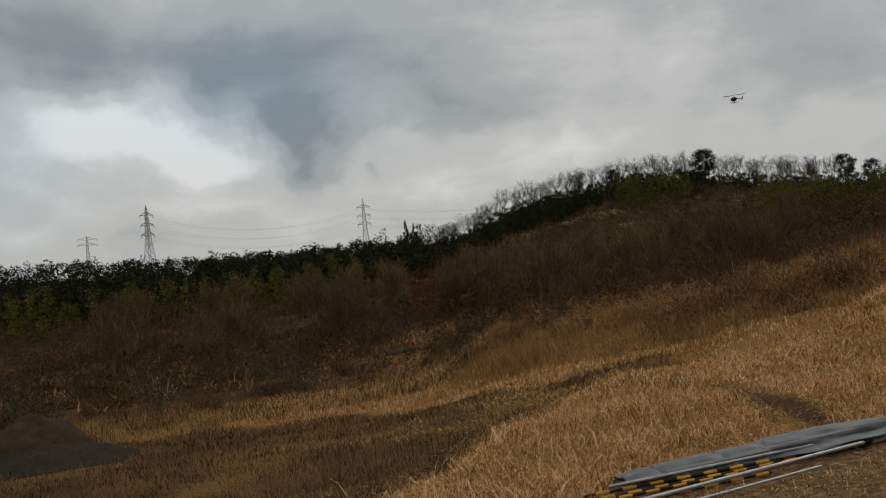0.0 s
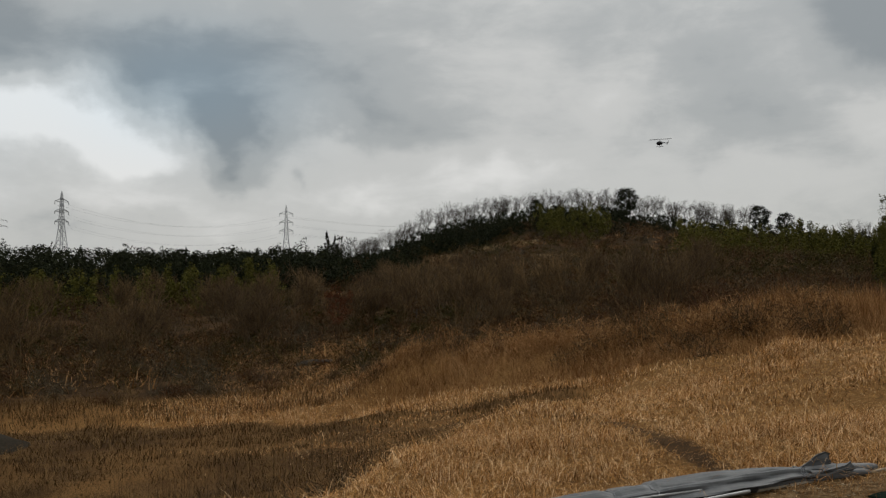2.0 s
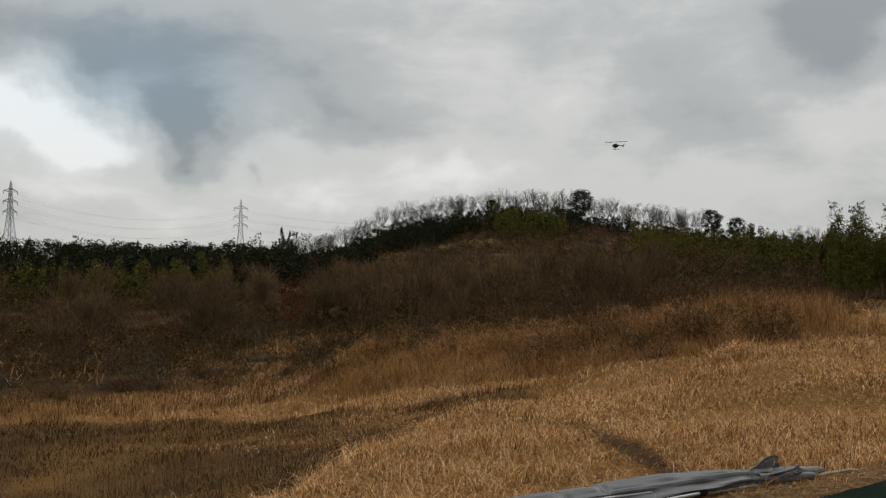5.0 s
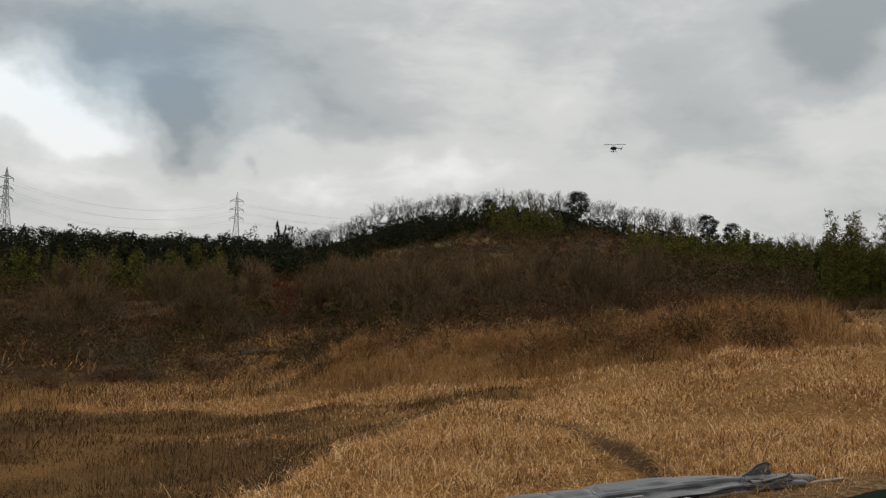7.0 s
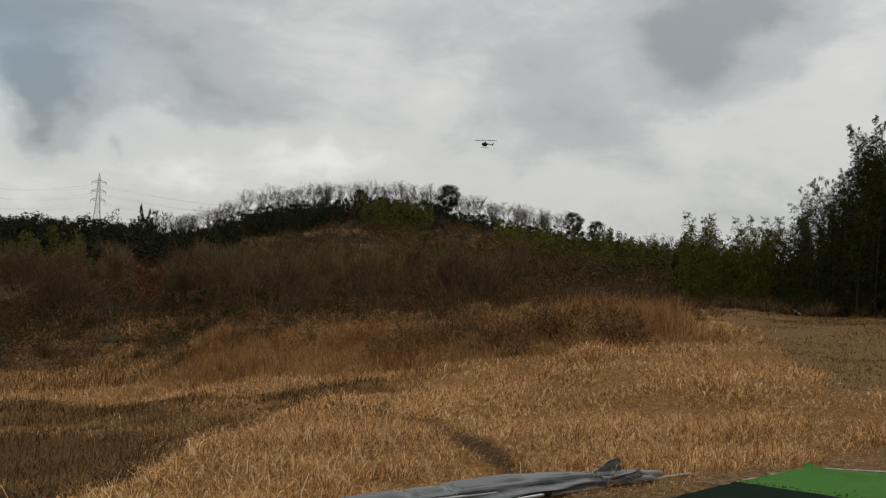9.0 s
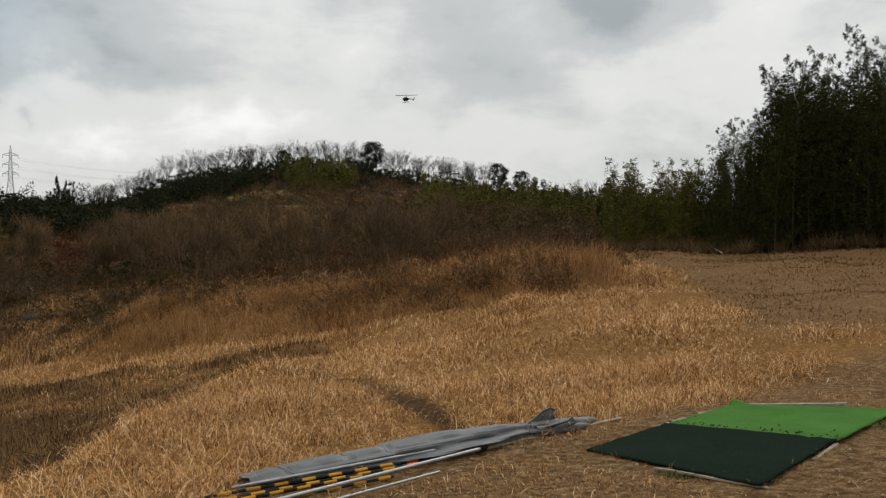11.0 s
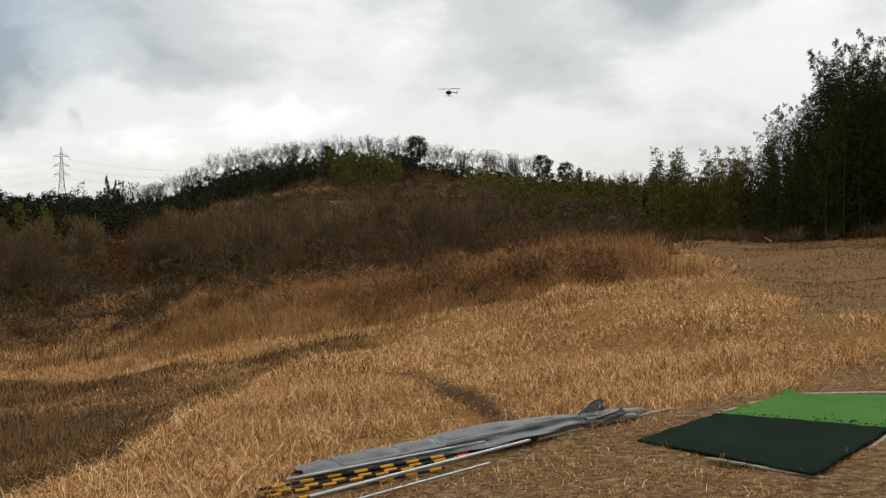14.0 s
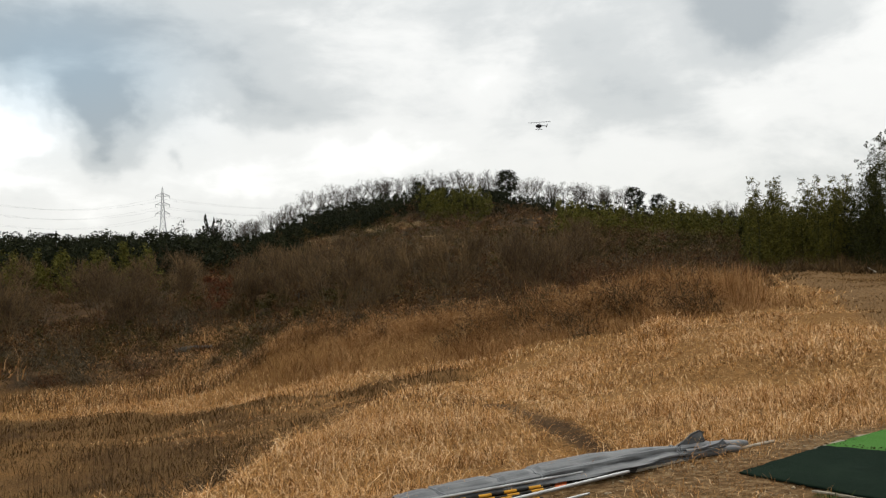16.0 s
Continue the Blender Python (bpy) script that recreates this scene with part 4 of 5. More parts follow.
def bamboo(seed, tall, leaf, label, dense=10, size=0.075):
    """A bamboo: a jointed culm that nods at the top, with side twigs and drooping sprays of narrow leaves."""
    rand, pr = np.random.default_rng(seed), random.Random(seed)
    root = thing("bamboo", label, "bamboo", "bamboo of the grove")
    bend = Vector((pr.gauss(0, 1), pr.gauss(0, 1), 0)).normalized() * tall * pr.uniform(0.07, 0.17)
    line, joints = [], 11
    for k in range(joints + 1):
        f = k / joints
        p = bend * f ** 3 + Vector((0, 0, tall * (f - 0.09 * f ** 6) - 0.1))
        r = 0.03 * (1 - 0.85 * f)
        line += [(tuple(p), r * 1.18), (tuple(p + Vector((0, 0, 0.03))), r)]
    part("culm", limb_mesh("culm", [line], CULM, 5), root)
    twigs, centres, spreads = [], [], []
    for k in range(84):
        f = 0.06 + 0.94 * (k / 83)
        p = bend * f ** 3 + Vector((0, 0, tall * (f - 0.09 * f ** 6)))
        a = pr.uniform(0, 6.283)
        reach = tall * 0.115 * (1.02 - f) ** 0.7 * pr.uniform(0.4, 1.2) + 0.08
        q = p + Vector((math.cos(a) * reach, math.sin(a) * reach, reach * pr.uniform(0.0, 0.6)))
        r = q + Vector((math.cos(a) * reach, math.sin(a) * reach, -reach * 0.9)) * 0.4
        twigs.append([(tuple(p), 0.006), (tuple(q), 0.003), (tuple(r), 0.002)])
        loose = 0.06 + 0.2 * (1.05 - f)
        for c in ((p.lerp(q, 0.55), q, r) if f < 0.82 else (q,)):
            centres.append(tuple(c - Vector((0, 0, 0.05))))
            spreads.append((loose, loose, loose * 0.9 + 0.04))
    tagged(part("spray", limb_mesh("spray", twigs, CULM, 3), root), kind="stuff")
    v, f = leaf_cards(rand, centres, spreads, dense, size, 0.6, 0.55, 0.2)
    tagged(part("foliage", tri_mesh("foliage", v, f, leaf), root, "narrow drooping green leaves"), kind="stuff")
    return root


def grove():
    rand = random.Random(17)
    kinds = [bamboo(s, h, BAMBOO_LEAF, "tall green bamboo in a dense dark grove") for s, h in ((31, 9.2), (32, 8.4), (33, 9.8), (34, 7.6), (35, 8.9))]
    used = set()
    for k in range(190):
        az = rand.uniform(22.6, 44)
        d = rand.uniform(50.5, 62) - 0.25 * max(0, az - 30)
        tall = float(np.interp(az, (22.6, 24.4, 25.2, 26.6, 29, 33, 47), (0.52, 0.78, 0.92, 1.14, 1.22, 1.18, 1.18)))
        i = rand.randrange(5)
        plant(kinds[i], *spot(az, d)[:2], rand.uniform(0, 360), tall * rand.uniform(0.85, 1.04), i not in used)
        used.add(i)
    young = [bamboo(s, h, BAMBOO_FAR, "young yellow-green bamboo at the end of the grove", 7, 0.07) for s, h in ((41, 4.9), (42, 4.2))]
    for k in range(56):
        plant(young[k % 2], *spot(rand.uniform(17.4, 22.6), rand.uniform(55, 62))[:2], rand.uniform(0, 360), rand.uniform(0.6, 1.15), k < 2)
    x, y = scatter(420, 49.5, 58, 17.5, 46, 1.0)
    h = rng.uniform(0.4, 1.2, len(x))
    twig_shrubs("undergrowth", x, y, h, h * 0.8, 44, np.full(len(x), 0.012), TWIG, "dark tangled undergrowth at the foot of the bamboo", "brush")


def withered_shrubs():
    """Grey and dark weeds on the lower ground and dark bushes along the reed bank."""
    az = np.concatenate([rng.uniform(-18, -7, 170), rng.uniform(-24, -2, 60)])
    d = lip(az) + 0.7 + rng.random(230) ** 1.4 * 5.5
    x, y = d * np.sin(np.radians(az)), d * np.cos(np.radians(az))
    h = rng.uniform(0.3, 0.7, len(x)) * (1 + 0.35 * np.exp(-((np.degrees(np.arctan2(x, y)) + 12.5) / 4) ** 2))
    grey = rng.random(len(x)) < 0.45
    for some, material in ((grey, GREY_WEED), (~grey, TWIG)):
        dome_bushes("withered_shrubs", x[some], y[some], h[some], h[some] * 0.9, 230, np.full(some.sum(), 0.2), np.full(some.sum(), 0.005), material, "grey-brown withered shrubs in the ditch beside the terrace", "shrub")
    x, y = scatter(46, 11, 22, -26, -8, 1.0)
    blades("dead_stalks", np.repeat(x, 5) + rng.normal(0, 0.15, 5 * len(x)), np.repeat(y, 5) + rng.normal(0, 0.15, 5 * len(x)), rng.uniform(0.5, 1.1, 5 * len(x)), rng.uniform(0.02, 0.2, 5 * len(x)), np.full(5 * len(x), 0.0035), TWIG, "thin dark dead stalks", "weeds", 3, 0.1)
    spots = []
    for az, d, n, w in ((6.6, 35.5, 22, 1.3), (8.4, 33.0, 16, 1.2), (10.5, 31.5, 20, 1.3), (12.3, 30.3, 14, 0.9), (14.0, 31.5, 5, 0.8), (2.0, 36, 12, 0.8), (4.4, 37, 12, 1.3), (-6, 42, 9, 1.2), (-0.5, 38, 10, 0.6), (-3.0, 40, 6, 1.2)):
        cx, cy, _ = spot(az, d)
        spots += [(cx + rng.normal(0, w), cy + rng.normal(0, 0.6)) for _ in range(n)]
    x, y = np.array(spots).T
    h = rng.uniform(0.7, 1.35, len(x))
    dark = rng.random(len(x)) < 0.4
    for some, material in ((dark, TWIG), (~dark, REED)):
        dome_bushes("bank_bushes", x[some], y[some], h[some], h[some] * 0.7, 170, np.full(some.sum(), 0.4), np.full(some.sum(), 0.009), material, "dark leafless bushes among the reeds", "brush")
    x, y = scatter(420, 40, 47, -40, -6, 1.0)
    blades("reed_fringe", np.repeat(x, 14) + rng.normal(0, 0.35, 14 * len(x)), np.repeat(y, 14) + rng.normal(0, 0.3, 14 * len(x)), rng.uniform(0.25, 0.8, 14 * len(x)), rng.uniform(0.3, 1.4, 14 * len(x)), np.full(14 * len(x), 0.010), WEED, "dry reeds at the foot of the brushwood", "reeds", 2, 0.4)
    x, y = scatter(260, 31, 39, 10.5, 18.0, 1.0)
    blades("plumed_reeds", np.repeat(x, 8) + rng.normal(0, 0.2, 8 * len(x)), np.repeat(y, 8) + rng.normal(0, 0.2, 8 * len(x)), rng.uniform(0.5, 1.35, 8 * len(x)), rng.uniform(0.1, 0.8, 8 * len(x)), np.full(8 * len(x), 0.008), REED, "tall pale reeds at the end of the bank", "reeds", 2, 0.4)


GREY_WEED = surface("grey_weeds", ((0.2, (0.04, 0.026, 0.014)), (0.55, (0.12, 0.08, 0.045)), (0.85, (0.28, 0.2, 0.12))), 2, 0.85, island=0.5, patch=0.3, patch_scale=0.5)
single_trees()
grove()
withered_shrubs()


# ---- pylons and their lines ----


def beam_mesh(name, segs, material, r):
    return limb_mesh(name, [[(a, r), (b, r)] for a, b in segs], material, 4)


def pylon(az, d, top_z, turn, wide=False):
    x, y, z = spot(az, d)
    tall = top_z - z
    root = thing("pylon", "grey steel lattice power pylon behind the wooded ridge", "pylon", "pylons of the power line")
    root.matrix_basis = pose(x, y, z, 0, 0, turn)

    def half(f):
        return (4.2 - 5.0 * f if f < 0.6 else 1.2 - 0.9 * (f - 0.6) / 0.4) * tall / 50
    legs, brace = [], []
    levels = [0, 0.16, 0.3, 0.42, 0.52, 0.6, 0.67, 0.74, 0.81, 0.88, 0.94]
    quad = ((-1, -1), (1, -1), (1, 1), (-1, 1))
    for f0, f1 in zip(levels, levels[1:]):
        a = [Vector((sx * half(f0), sy * half(f0), tall * f0)) for sx, sy in quad]
        b = [Vector((sx * half(f1), sy * half(f1), tall * f1)) for sx, sy in quad]
        for i in range(4):
            j = (i + 1) % 4
            legs.append((a[i], b[i]))
            brace += [(a[i], b[j]), (a[j], b[i]), (b[i], b[j])]
    for sx, sy in quad:
        legs.append((Vector((sx * half(0.94), sy * half(0.94), tall * 0.94)), Vector((0, 0, tall))))
    part("lattice_frame", beam_mesh("lattice_frame", legs, STEEL, 0.18), root)
    part("bracing", beam_mesh("bracing", brace, STEEL, 0.08), root)
    tips = []
    for f in ((0.66, 0.77, 0.88) if not wide else (0.86, 0.94)):
        for s in (-1, 1):
            reach = (4.2 if not wide else 7.0) * tall / 50
            tip = Vector((s * reach, 0, tall * f + 0.3))
            segs = []
            for sy in (-1, 1):
                segs += [(Vector((s * half(f), sy * half(f), tall * f)), tip), (Vector((s * half(f), sy * half(f), tall * (f + 0.035))), tip)]
            segs += [(tip, tip + Vector((0, 0, -1.6)))]
            part("arm", beam_mesh("arm", segs, STEEL, 0.16), root)
            tips.append(root.matrix_basis @ (tip + Vector((0, 0, -1.6))))
    return tips


def cable(a, b, sag):
    pts = []
    for k in range(25):
        f = k / 24
        pts.append((tuple(a.lerp(b, f) - Vector((0, 0, 4 * sag * f * (1 - f)))), 0.03))
    me = limb_mesh("power_cable", [pts], STEEL, 3)
    tagged(new("power_cable", me), "thin grey power cable strung between pylons", "cable", "cables of the power line")


def power_line():
    one = pylon(-15.35, 600, 57.0, 20)
    two = pylon(-27.4, 560, 59.0, 62)
    pylon(-30.6, 900, 71.0, 40, wide=True)
    for k in range(6):
        cable(two[k], one[k], 9)
        cable(one[k], Vector((-45 + 4 * (k % 2), 640, 40 + 4 * (k // 2))), 4)


power_line()

# ---- the near things ----
TARP = surface("grey_vinyl_sheet", ((0.3, (0.07, 0.072, 0.074)), (0.55, (0.115, 0.118, 0.12)), (0.75, (0.17, 0.172, 0.175))), 5, 0.5, patch=0.3, patch_scale=2.0, bump=0.15, gloss=0.35)
CORD = surface("grey_cord", ((0.3, (0.12, 0.125, 0.13)), (0.7, (0.3, 0.31, 0.32))), 60, 0.8)
BLACK = surface("black_plastic", ((0.3, (0.012, 0.012, 0.012)), (0.75, (0.045, 0.04, 0.035))), 20, 0.5)
YELLOW = surface("amber_bands", ((0.3, (0.42, 0.19, 0.02)), (0.7, (0.62, 0.32, 0.045))), 20, 0.5, random_object=0.2)
ORANGE = surface("orange_red_tape", ((0.3, (0.5, 0.09, 0.03)), (0.7, (0.65, 0.16, 0.05))), 20, 0.5)
PIPE = surface("worn_aluminium", ((0.3, (0.22, 0.22, 0.22)), (0.7, (0.42, 0.42, 0.41))), 14, 0.4, metal=0.7, stretch=(1, 1, 6), gloss=0.4)
WHITE_POLE = surface("weathered_white_pole", ((0.3, (0.22, 0.18, 0.13)), (0.7, (0.45, 0.39, 0.31))), 12, 0.6)
GREEN_MAT = surface("bright_green_turf", ((0.25, (0.04, 0.10, 0.02)), (0.5, (0.062, 0.165, 0.032)), (0.75, (0.10, 0.21, 0.05))), 160, 0.9, patch=0.45, patch_scale=2.2, bump=0.5, gloss=0.03)
DARK_MAT = surface("dark_green_turf", ((0.25, (0.007, 0.013, 0.008)), (0.55, (0.012, 0.021, 0.014)), (0.8, (0.024, 0.038, 0.024))), 160, 1.0, patch=0.45, patch_scale=2.0, bump=0.5, gloss=0.02)
BOARD = surface("weathered_white_board", ((0.3, (0.16, 0.13, 0.09)), (0.7, (0.42, 0.37, 0.29))), 18, 0.8, bump=0.3, stretch=(1, 1, 3))
STONE = surface("pale_stones", ((0.2, (0.12, 0.08, 0.045)), (0.8, (0.44, 0.35, 0.23))), 12, 0.9, island=0.5)
SOIL = surface("brown_soil", ((0.3, (0.025, 0.018, 0.011)), (0.55, (0.05, 0.036, 0.022)), (0.78, (0.09, 0.07, 0.048))), 3.0, 0.95, patch=0.3, patch_scale=0.6, bump=0.8)
GRAVEL = surface("grey_gravel", ((0.2, (0.026, 0.021, 0.015)), (0.8, (0.095, 0.078, 0.058))), 9, 0.95, island=0.5)
WEED_GREEN = surface("green_weed", ((0.2, (0.02, 0.035, 0.01)), (0.8, (0.09, 0.12, 0.03))), 8, 0.8, island=0.5)
TIMBER = surface("weathered_timber", ((0.3, (0.10, 0.07, 0.045)), (0.75, (0.3, 0.23, 0.16))), 6, 0.9, island=0.2, bump=0.4)


def tarp_bundle():
    """A long sheet folded round poles: flat at one end, full in the middle, pinched by the knot and loose past it."""
    root = thing("tarpaulin_bundle", "long grey vinyl tarpaulin folded and tied with cord, on dry grass", "tarpaulin")
    a, b = Vector((-0.37, 7.02, 0)), Vector((1.92, 8.20, 0))
    way = (b - a).normalized()
    side = Vector((-way.y, way.x, 0))
    length = (b - a).length
    around, along = 42, 64
    verts, faces = [], []

    pleats = [0.16, -0.2, 0.22, -0.12, 0.1, -0.26, 0.2, -0.08, 0.24, -0.18, 0.12, -0.22, 0.18, -0.1]

    def section(f):
        wide = float(np.interp(f, (0, 0.05, 0.3, 0.45, 0.62, 0.8, 0.94, 1.0), (0.15, 0.16, 0.17, 0.18, 0.21, 0.17, 0.085, 0.07)))
        high = float(np.interp(f, (0, 0.04, 0.3, 0.5, 0.7, 0.9, 1.0), (0.095, 0.105, 0.12, 0.145, 0.155, 0.125, 0.09)))
        return wide, high

    def ring_point(f, phi, extra=0.0):
        wide, high = section(f)
        # pleats that run along the sheet and gather towards the knot, with hard ridges between them
        place = (phi / (2 * math.pi)) * len(pleats) + 1.3 * f
        k = math.floor(place)
        u = place - k
        fold = (0.6 + 0.8 * f) * ((1 - u) * pleats[k % len(pleats)] + u * pleats[(k + 1) % len(pleats)])
        tuck = sum(math.exp(-((f - q) / 0.06) ** 2) for q in (0.11, 0.31, 0.43, 0.95))
        crease = 0.05 * tuck * abs(math.sin(38 * f + 3 * math.sin(2 * phi))) + 0.12 * noise.noise((f * 13, math.cos(phi) * 2.2, math.sin(phi) * 2.2))
        pinch = 1 - 0.16 * sum(math.exp(-((f - c) / 0.012) ** 2) for c in (0.11, 0.31, 0.43))
        r = (1 + fold + crease) * pinch + extra
        c, s = math.cos(phi), math.sin(phi)
        p = a + way * length * f + side * (wide * c * r)
        up = high * (0.5 + 0.5 * s * (1 + 1.5 * (r - 1))) if s > 0 else high * 0.5 * (1 + max(s, -0.93) * r)
        p.z = ground_z(p.x, p.y) * 0.3 + ground_z(*(a + way * length * f).xy) * 0.7 + 0.005 + up
        return p
    for i in range(along + 1):
        for j in range(around):
            verts.append(ring_point(i / along, 2 * math.pi * j / around))
    for i in range(along):
        for j in range(around):
            k = (j + 1) % around
            faces.append((i * around + j, i * around + k, (i + 1) * around + k, (i + 1) * around + j))
    # the rolled mouth: an inner lip and a deep floor
    start = len(verts)
    for ring, (scale, deep) in enumerate(((0.78, 0.01), (0.7, 0.10))):
        c = sum((verts[j] for j in range(around)), Vector()) / around
        for j in range(around):
            verts.append(c + (verts[j] - c) * scale + way * deep)
    for j in range(around):
        k = (j + 1) % around
        faces.append((j, start + j, start + k, k))
        faces.append((start + j, start + around + j, start + around + k, start + k))
    faces.append(tuple(start + around + j for j in range(around)))
    me = bpy.data.meshes.new("sheet_roll")
    me.from_pydata(verts, [], faces)
    me.materials.append(TARP)
    part("sheet_roll", me, root)

    for f, turns in ((0.11, 2), (0.31, 1), (0.43, 1), (0.955, 3)):
        for q in range(turns):
            g = f + 0.007 * q
            pts = [(tuple(ring_point(g + 0.004 * math.sin(2 * phi + q), phi, 0.05)), 0.0055) for phi in (2 * math.pi * k / 30 for k in range(31))]
            part("cord", limb_mesh("cord", [pts], CORD, 5), root, "grey cord tied round the sheet")

    # past the knot: an upright fold, two crossing bands and the loose rolled ends
    def flap(name, line, widths, lift, thick=0.012):
        vs, fs = [], []
        n = len(line)
        rows = 9
        for i, (p, w) in enumerate(zip(line, widths)):
            p = Vector(p)
            d = (Vector(line[min(i + 1, n - 1)]) - Vector(line[max(i - 1, 0)])).normalized()
            cr = d.cross(Vector((0, 0, 1))).normalized() if lift < 0.5 else Vector((0, 0, 1))
            nr = d.cross(cr).normalized()
            for j in range(rows):
                u = j / (rows - 1) * 2 - 1
                wave = 0.018 * math.sin(5 * u + 2.1 * i) + 0.012 * noise.noise((i * 1.7, u * 3, lift))
                c = p + cr * (w * u) + nr * wave
                vs += [c + nr * thick / 2, c - nr * thick / 2]
        for i in range(n - 1):
            for j in range(rows - 1):
                k = 2 * (i * rows + j)
                m = 2 * ((i + 1) * rows + j)
                fs += [(k, k + 2, m + 2, m), (k + 1, m + 1, m + 3, k + 3)]
        for i in range(n - 1):
            for j in (0, rows - 1):
                k, m = 2 * (i * rows + j), 2 * ((i + 1) * rows + j)
                fs.append((k, m, m + 1, k + 1))
        for i in (0, n - 1):
            for j in range(rows - 1):
                k = 2 * (i * rows + j)
                fs.append((k, k + 1, k + 3, k + 2))
        m = bpy.data.meshes.new(name)
        m.from_pydata(vs, [], fs)
        m.materials.append(TARP)
        for p in m.polygons:
            p.use_smooth = True
        part(name, m, root)
    g = ground_z(2.0, 8.24)
    flap("flap", [(1.85, 8.18, g + 0.06), (1.93, 8.24, g + 0.09), (2.01, 8.30, g + 0.12), (2.10, 8.34, g + 0.135), (2.13, 8.35, g + 0.135)], (0.03, 0.055, 0.07, 0.072, 0.06), 1.0)
    flap("flap", [(1.88, 8.15, g + 0.04), (2.03, 8.22, g + 0.07), (2.19, 8.29, g + 0.10), (2.28, 8.33, g + 0.085)], (0.045, 0.065, 0.085, 0.09), 0.0)
    flap("flap", [(1.89, 8.11, g + 0.04), (2.05, 8.17, g + 0.05), (2.22, 8.26, g + 0.06), (2.29, 8.30, g + 0.075)], (0.025, 0.04, 0.055, 0.065), 1.0)
    flap("flap", [(1.89, 8.22, g + 0.07), (2.04, 8.29, g + 0.09), (2.20, 8.37, g + 0.08)], (0.045, 0.05, 0.045), 0.0)
    for p, q, r in (((1.89, 8.20), (2.55, 8.55), 0.045), ((1.92, 8.13), (2.45, 8.40), 0.03)):
        line = []
        for k in range(12):
            f = k / 11
            x, y = p[0] + (q[0] - p[0]) * f, p[1] + (q[1] - p[1]) * f
            rr = r * (0.9 + 0.12 * math.sin(7 * f + r * 90)) * (1 if k < 11 else 0.6)
            line.append(((x, y, ground_z(x, y) + r + 0.035 * (1 - f)), rr))
        part("rolled_end", limb_mesh("rolled_end", [line], TARP, 10), root)


def pole_between(name, p, q, r, material, label, category, group="", lift=0.0, rise=0.0):
    root = thing(name, label, category, group)
    zs = [ground_z(*p) + r + lift, ground_z(*q) + r + lift + rise]
    line = [((p[0] + (q[0] - p[0]) * f, p[1] + (q[1] - p[1]) * f, zs[0] + (zs[1] - zs[0]) * f), r) for f in (0, 0.02, 0.3, 0.6, 0.98, 1.0)]
    line[0] = (line[0][0], r * 0.86)
    line[-1] = (line[-1][0], r * 0.86)
    part("tube", limb_mesh("tube", [line], material, 12), root)
    return root, Vector(line[0][0]), Vector(line[-1][0])


def poles():
    """Barrier poles with amber bands and bare metal tubes, lying alongside the bundle."""
    for p, q, lift, red in (((-0.60, 6.84), (0.90, 7.46), 0.03, True), ((-0.62, 6.74), (0.72, 7.30), 0.045, False), ((-0.58, 6.66), (0.90, 7.36), 0.025, True), ((-0.42, 6.44), (0.64, 7.02), 0.012, False), ((-0.64, 6.60), (0.5, 7.14), 0.012, False)):
        root, a, b = pole_between("barrier_pole", p, q, 0.0105, BLACK, "black and amber banded barrier pole lying on grass", "pole", "barrier poles", lift)
        way = (b - a).normalized()
        n = int((b - a).length / 0.2)
        for k in range(n):
            c = a + way * (0.08 + 0.2 * k)
            last = red and k == n - 1
            part("band", limb_mesh("band", [[(tuple(c), 0.0117), (tuple(c + way * 0.1), 0.0117)]], ORANGE if last else YELLOW, 12), root, "orange-red band" if last else "")
    pole_between("metal_tube", (-0.28, 6.34), (1.36, 7.62), 0.0135, PIPE, "dull silver metal tube lying beside the striped poles", "pole", "metal tubes", 0.04)
    pole_between("metal_tube", (-0.1, 6.16), (0.97, 7.04), 0.0095, PIPE, "dull silver metal tube lying on dead grass", "pole", "metal tubes", 0.02)
    pole_between("metal_tube", (-0.45, 6.78), (1.0, 7.52), 0.0105, PIPE, "thin silver tube with a wire loop at its end", "pole", "metal tubes", 0.08)
    pole_between("thin_pole", (1.30, 7.72), (2.84, 8.72), 0.014, WHITE_POLE, "thin off-white pole sticking out from under the tarpaulin", "pole", "", 0.0)
    loop = [((1.08 + 0.07 * math.cos(t), 7.62 + 0.035 * math.sin(t), ground_z(1.08, 7.62) + 0.07 + 0.01 * math.sin(2 * t)), 0.0035) for t in (2 * math.pi * k / 20 for k in range(21))]
    tagged(new("wire_loop", limb_mesh("wire_loop", [loop], PIPE, 5)), "small loop of grey wire on the poles", "wire")
    line = [((0.95, 7.54, ground_z(0.95, 7.54) + 0.03), 0.02), ((1.1, 7.59, ground_z(1.1, 7.59) + 0.045), 0.032), ((1.25, 7.66, ground_z(1.25, 7.66) + 0.045), 0.03), ((1.42, 7.73, ground_z(1.42, 7.73) + 0.05), 0.034), ((1.44, 7.74, ground_z(1.44, 7.74) + 0.05), 0.02)]
    tagged(new("plastic_bag", limb_mesh("plastic_bag", [line], BLACK, 9)), "crumpled black plastic bag under the silver tube", "bag")


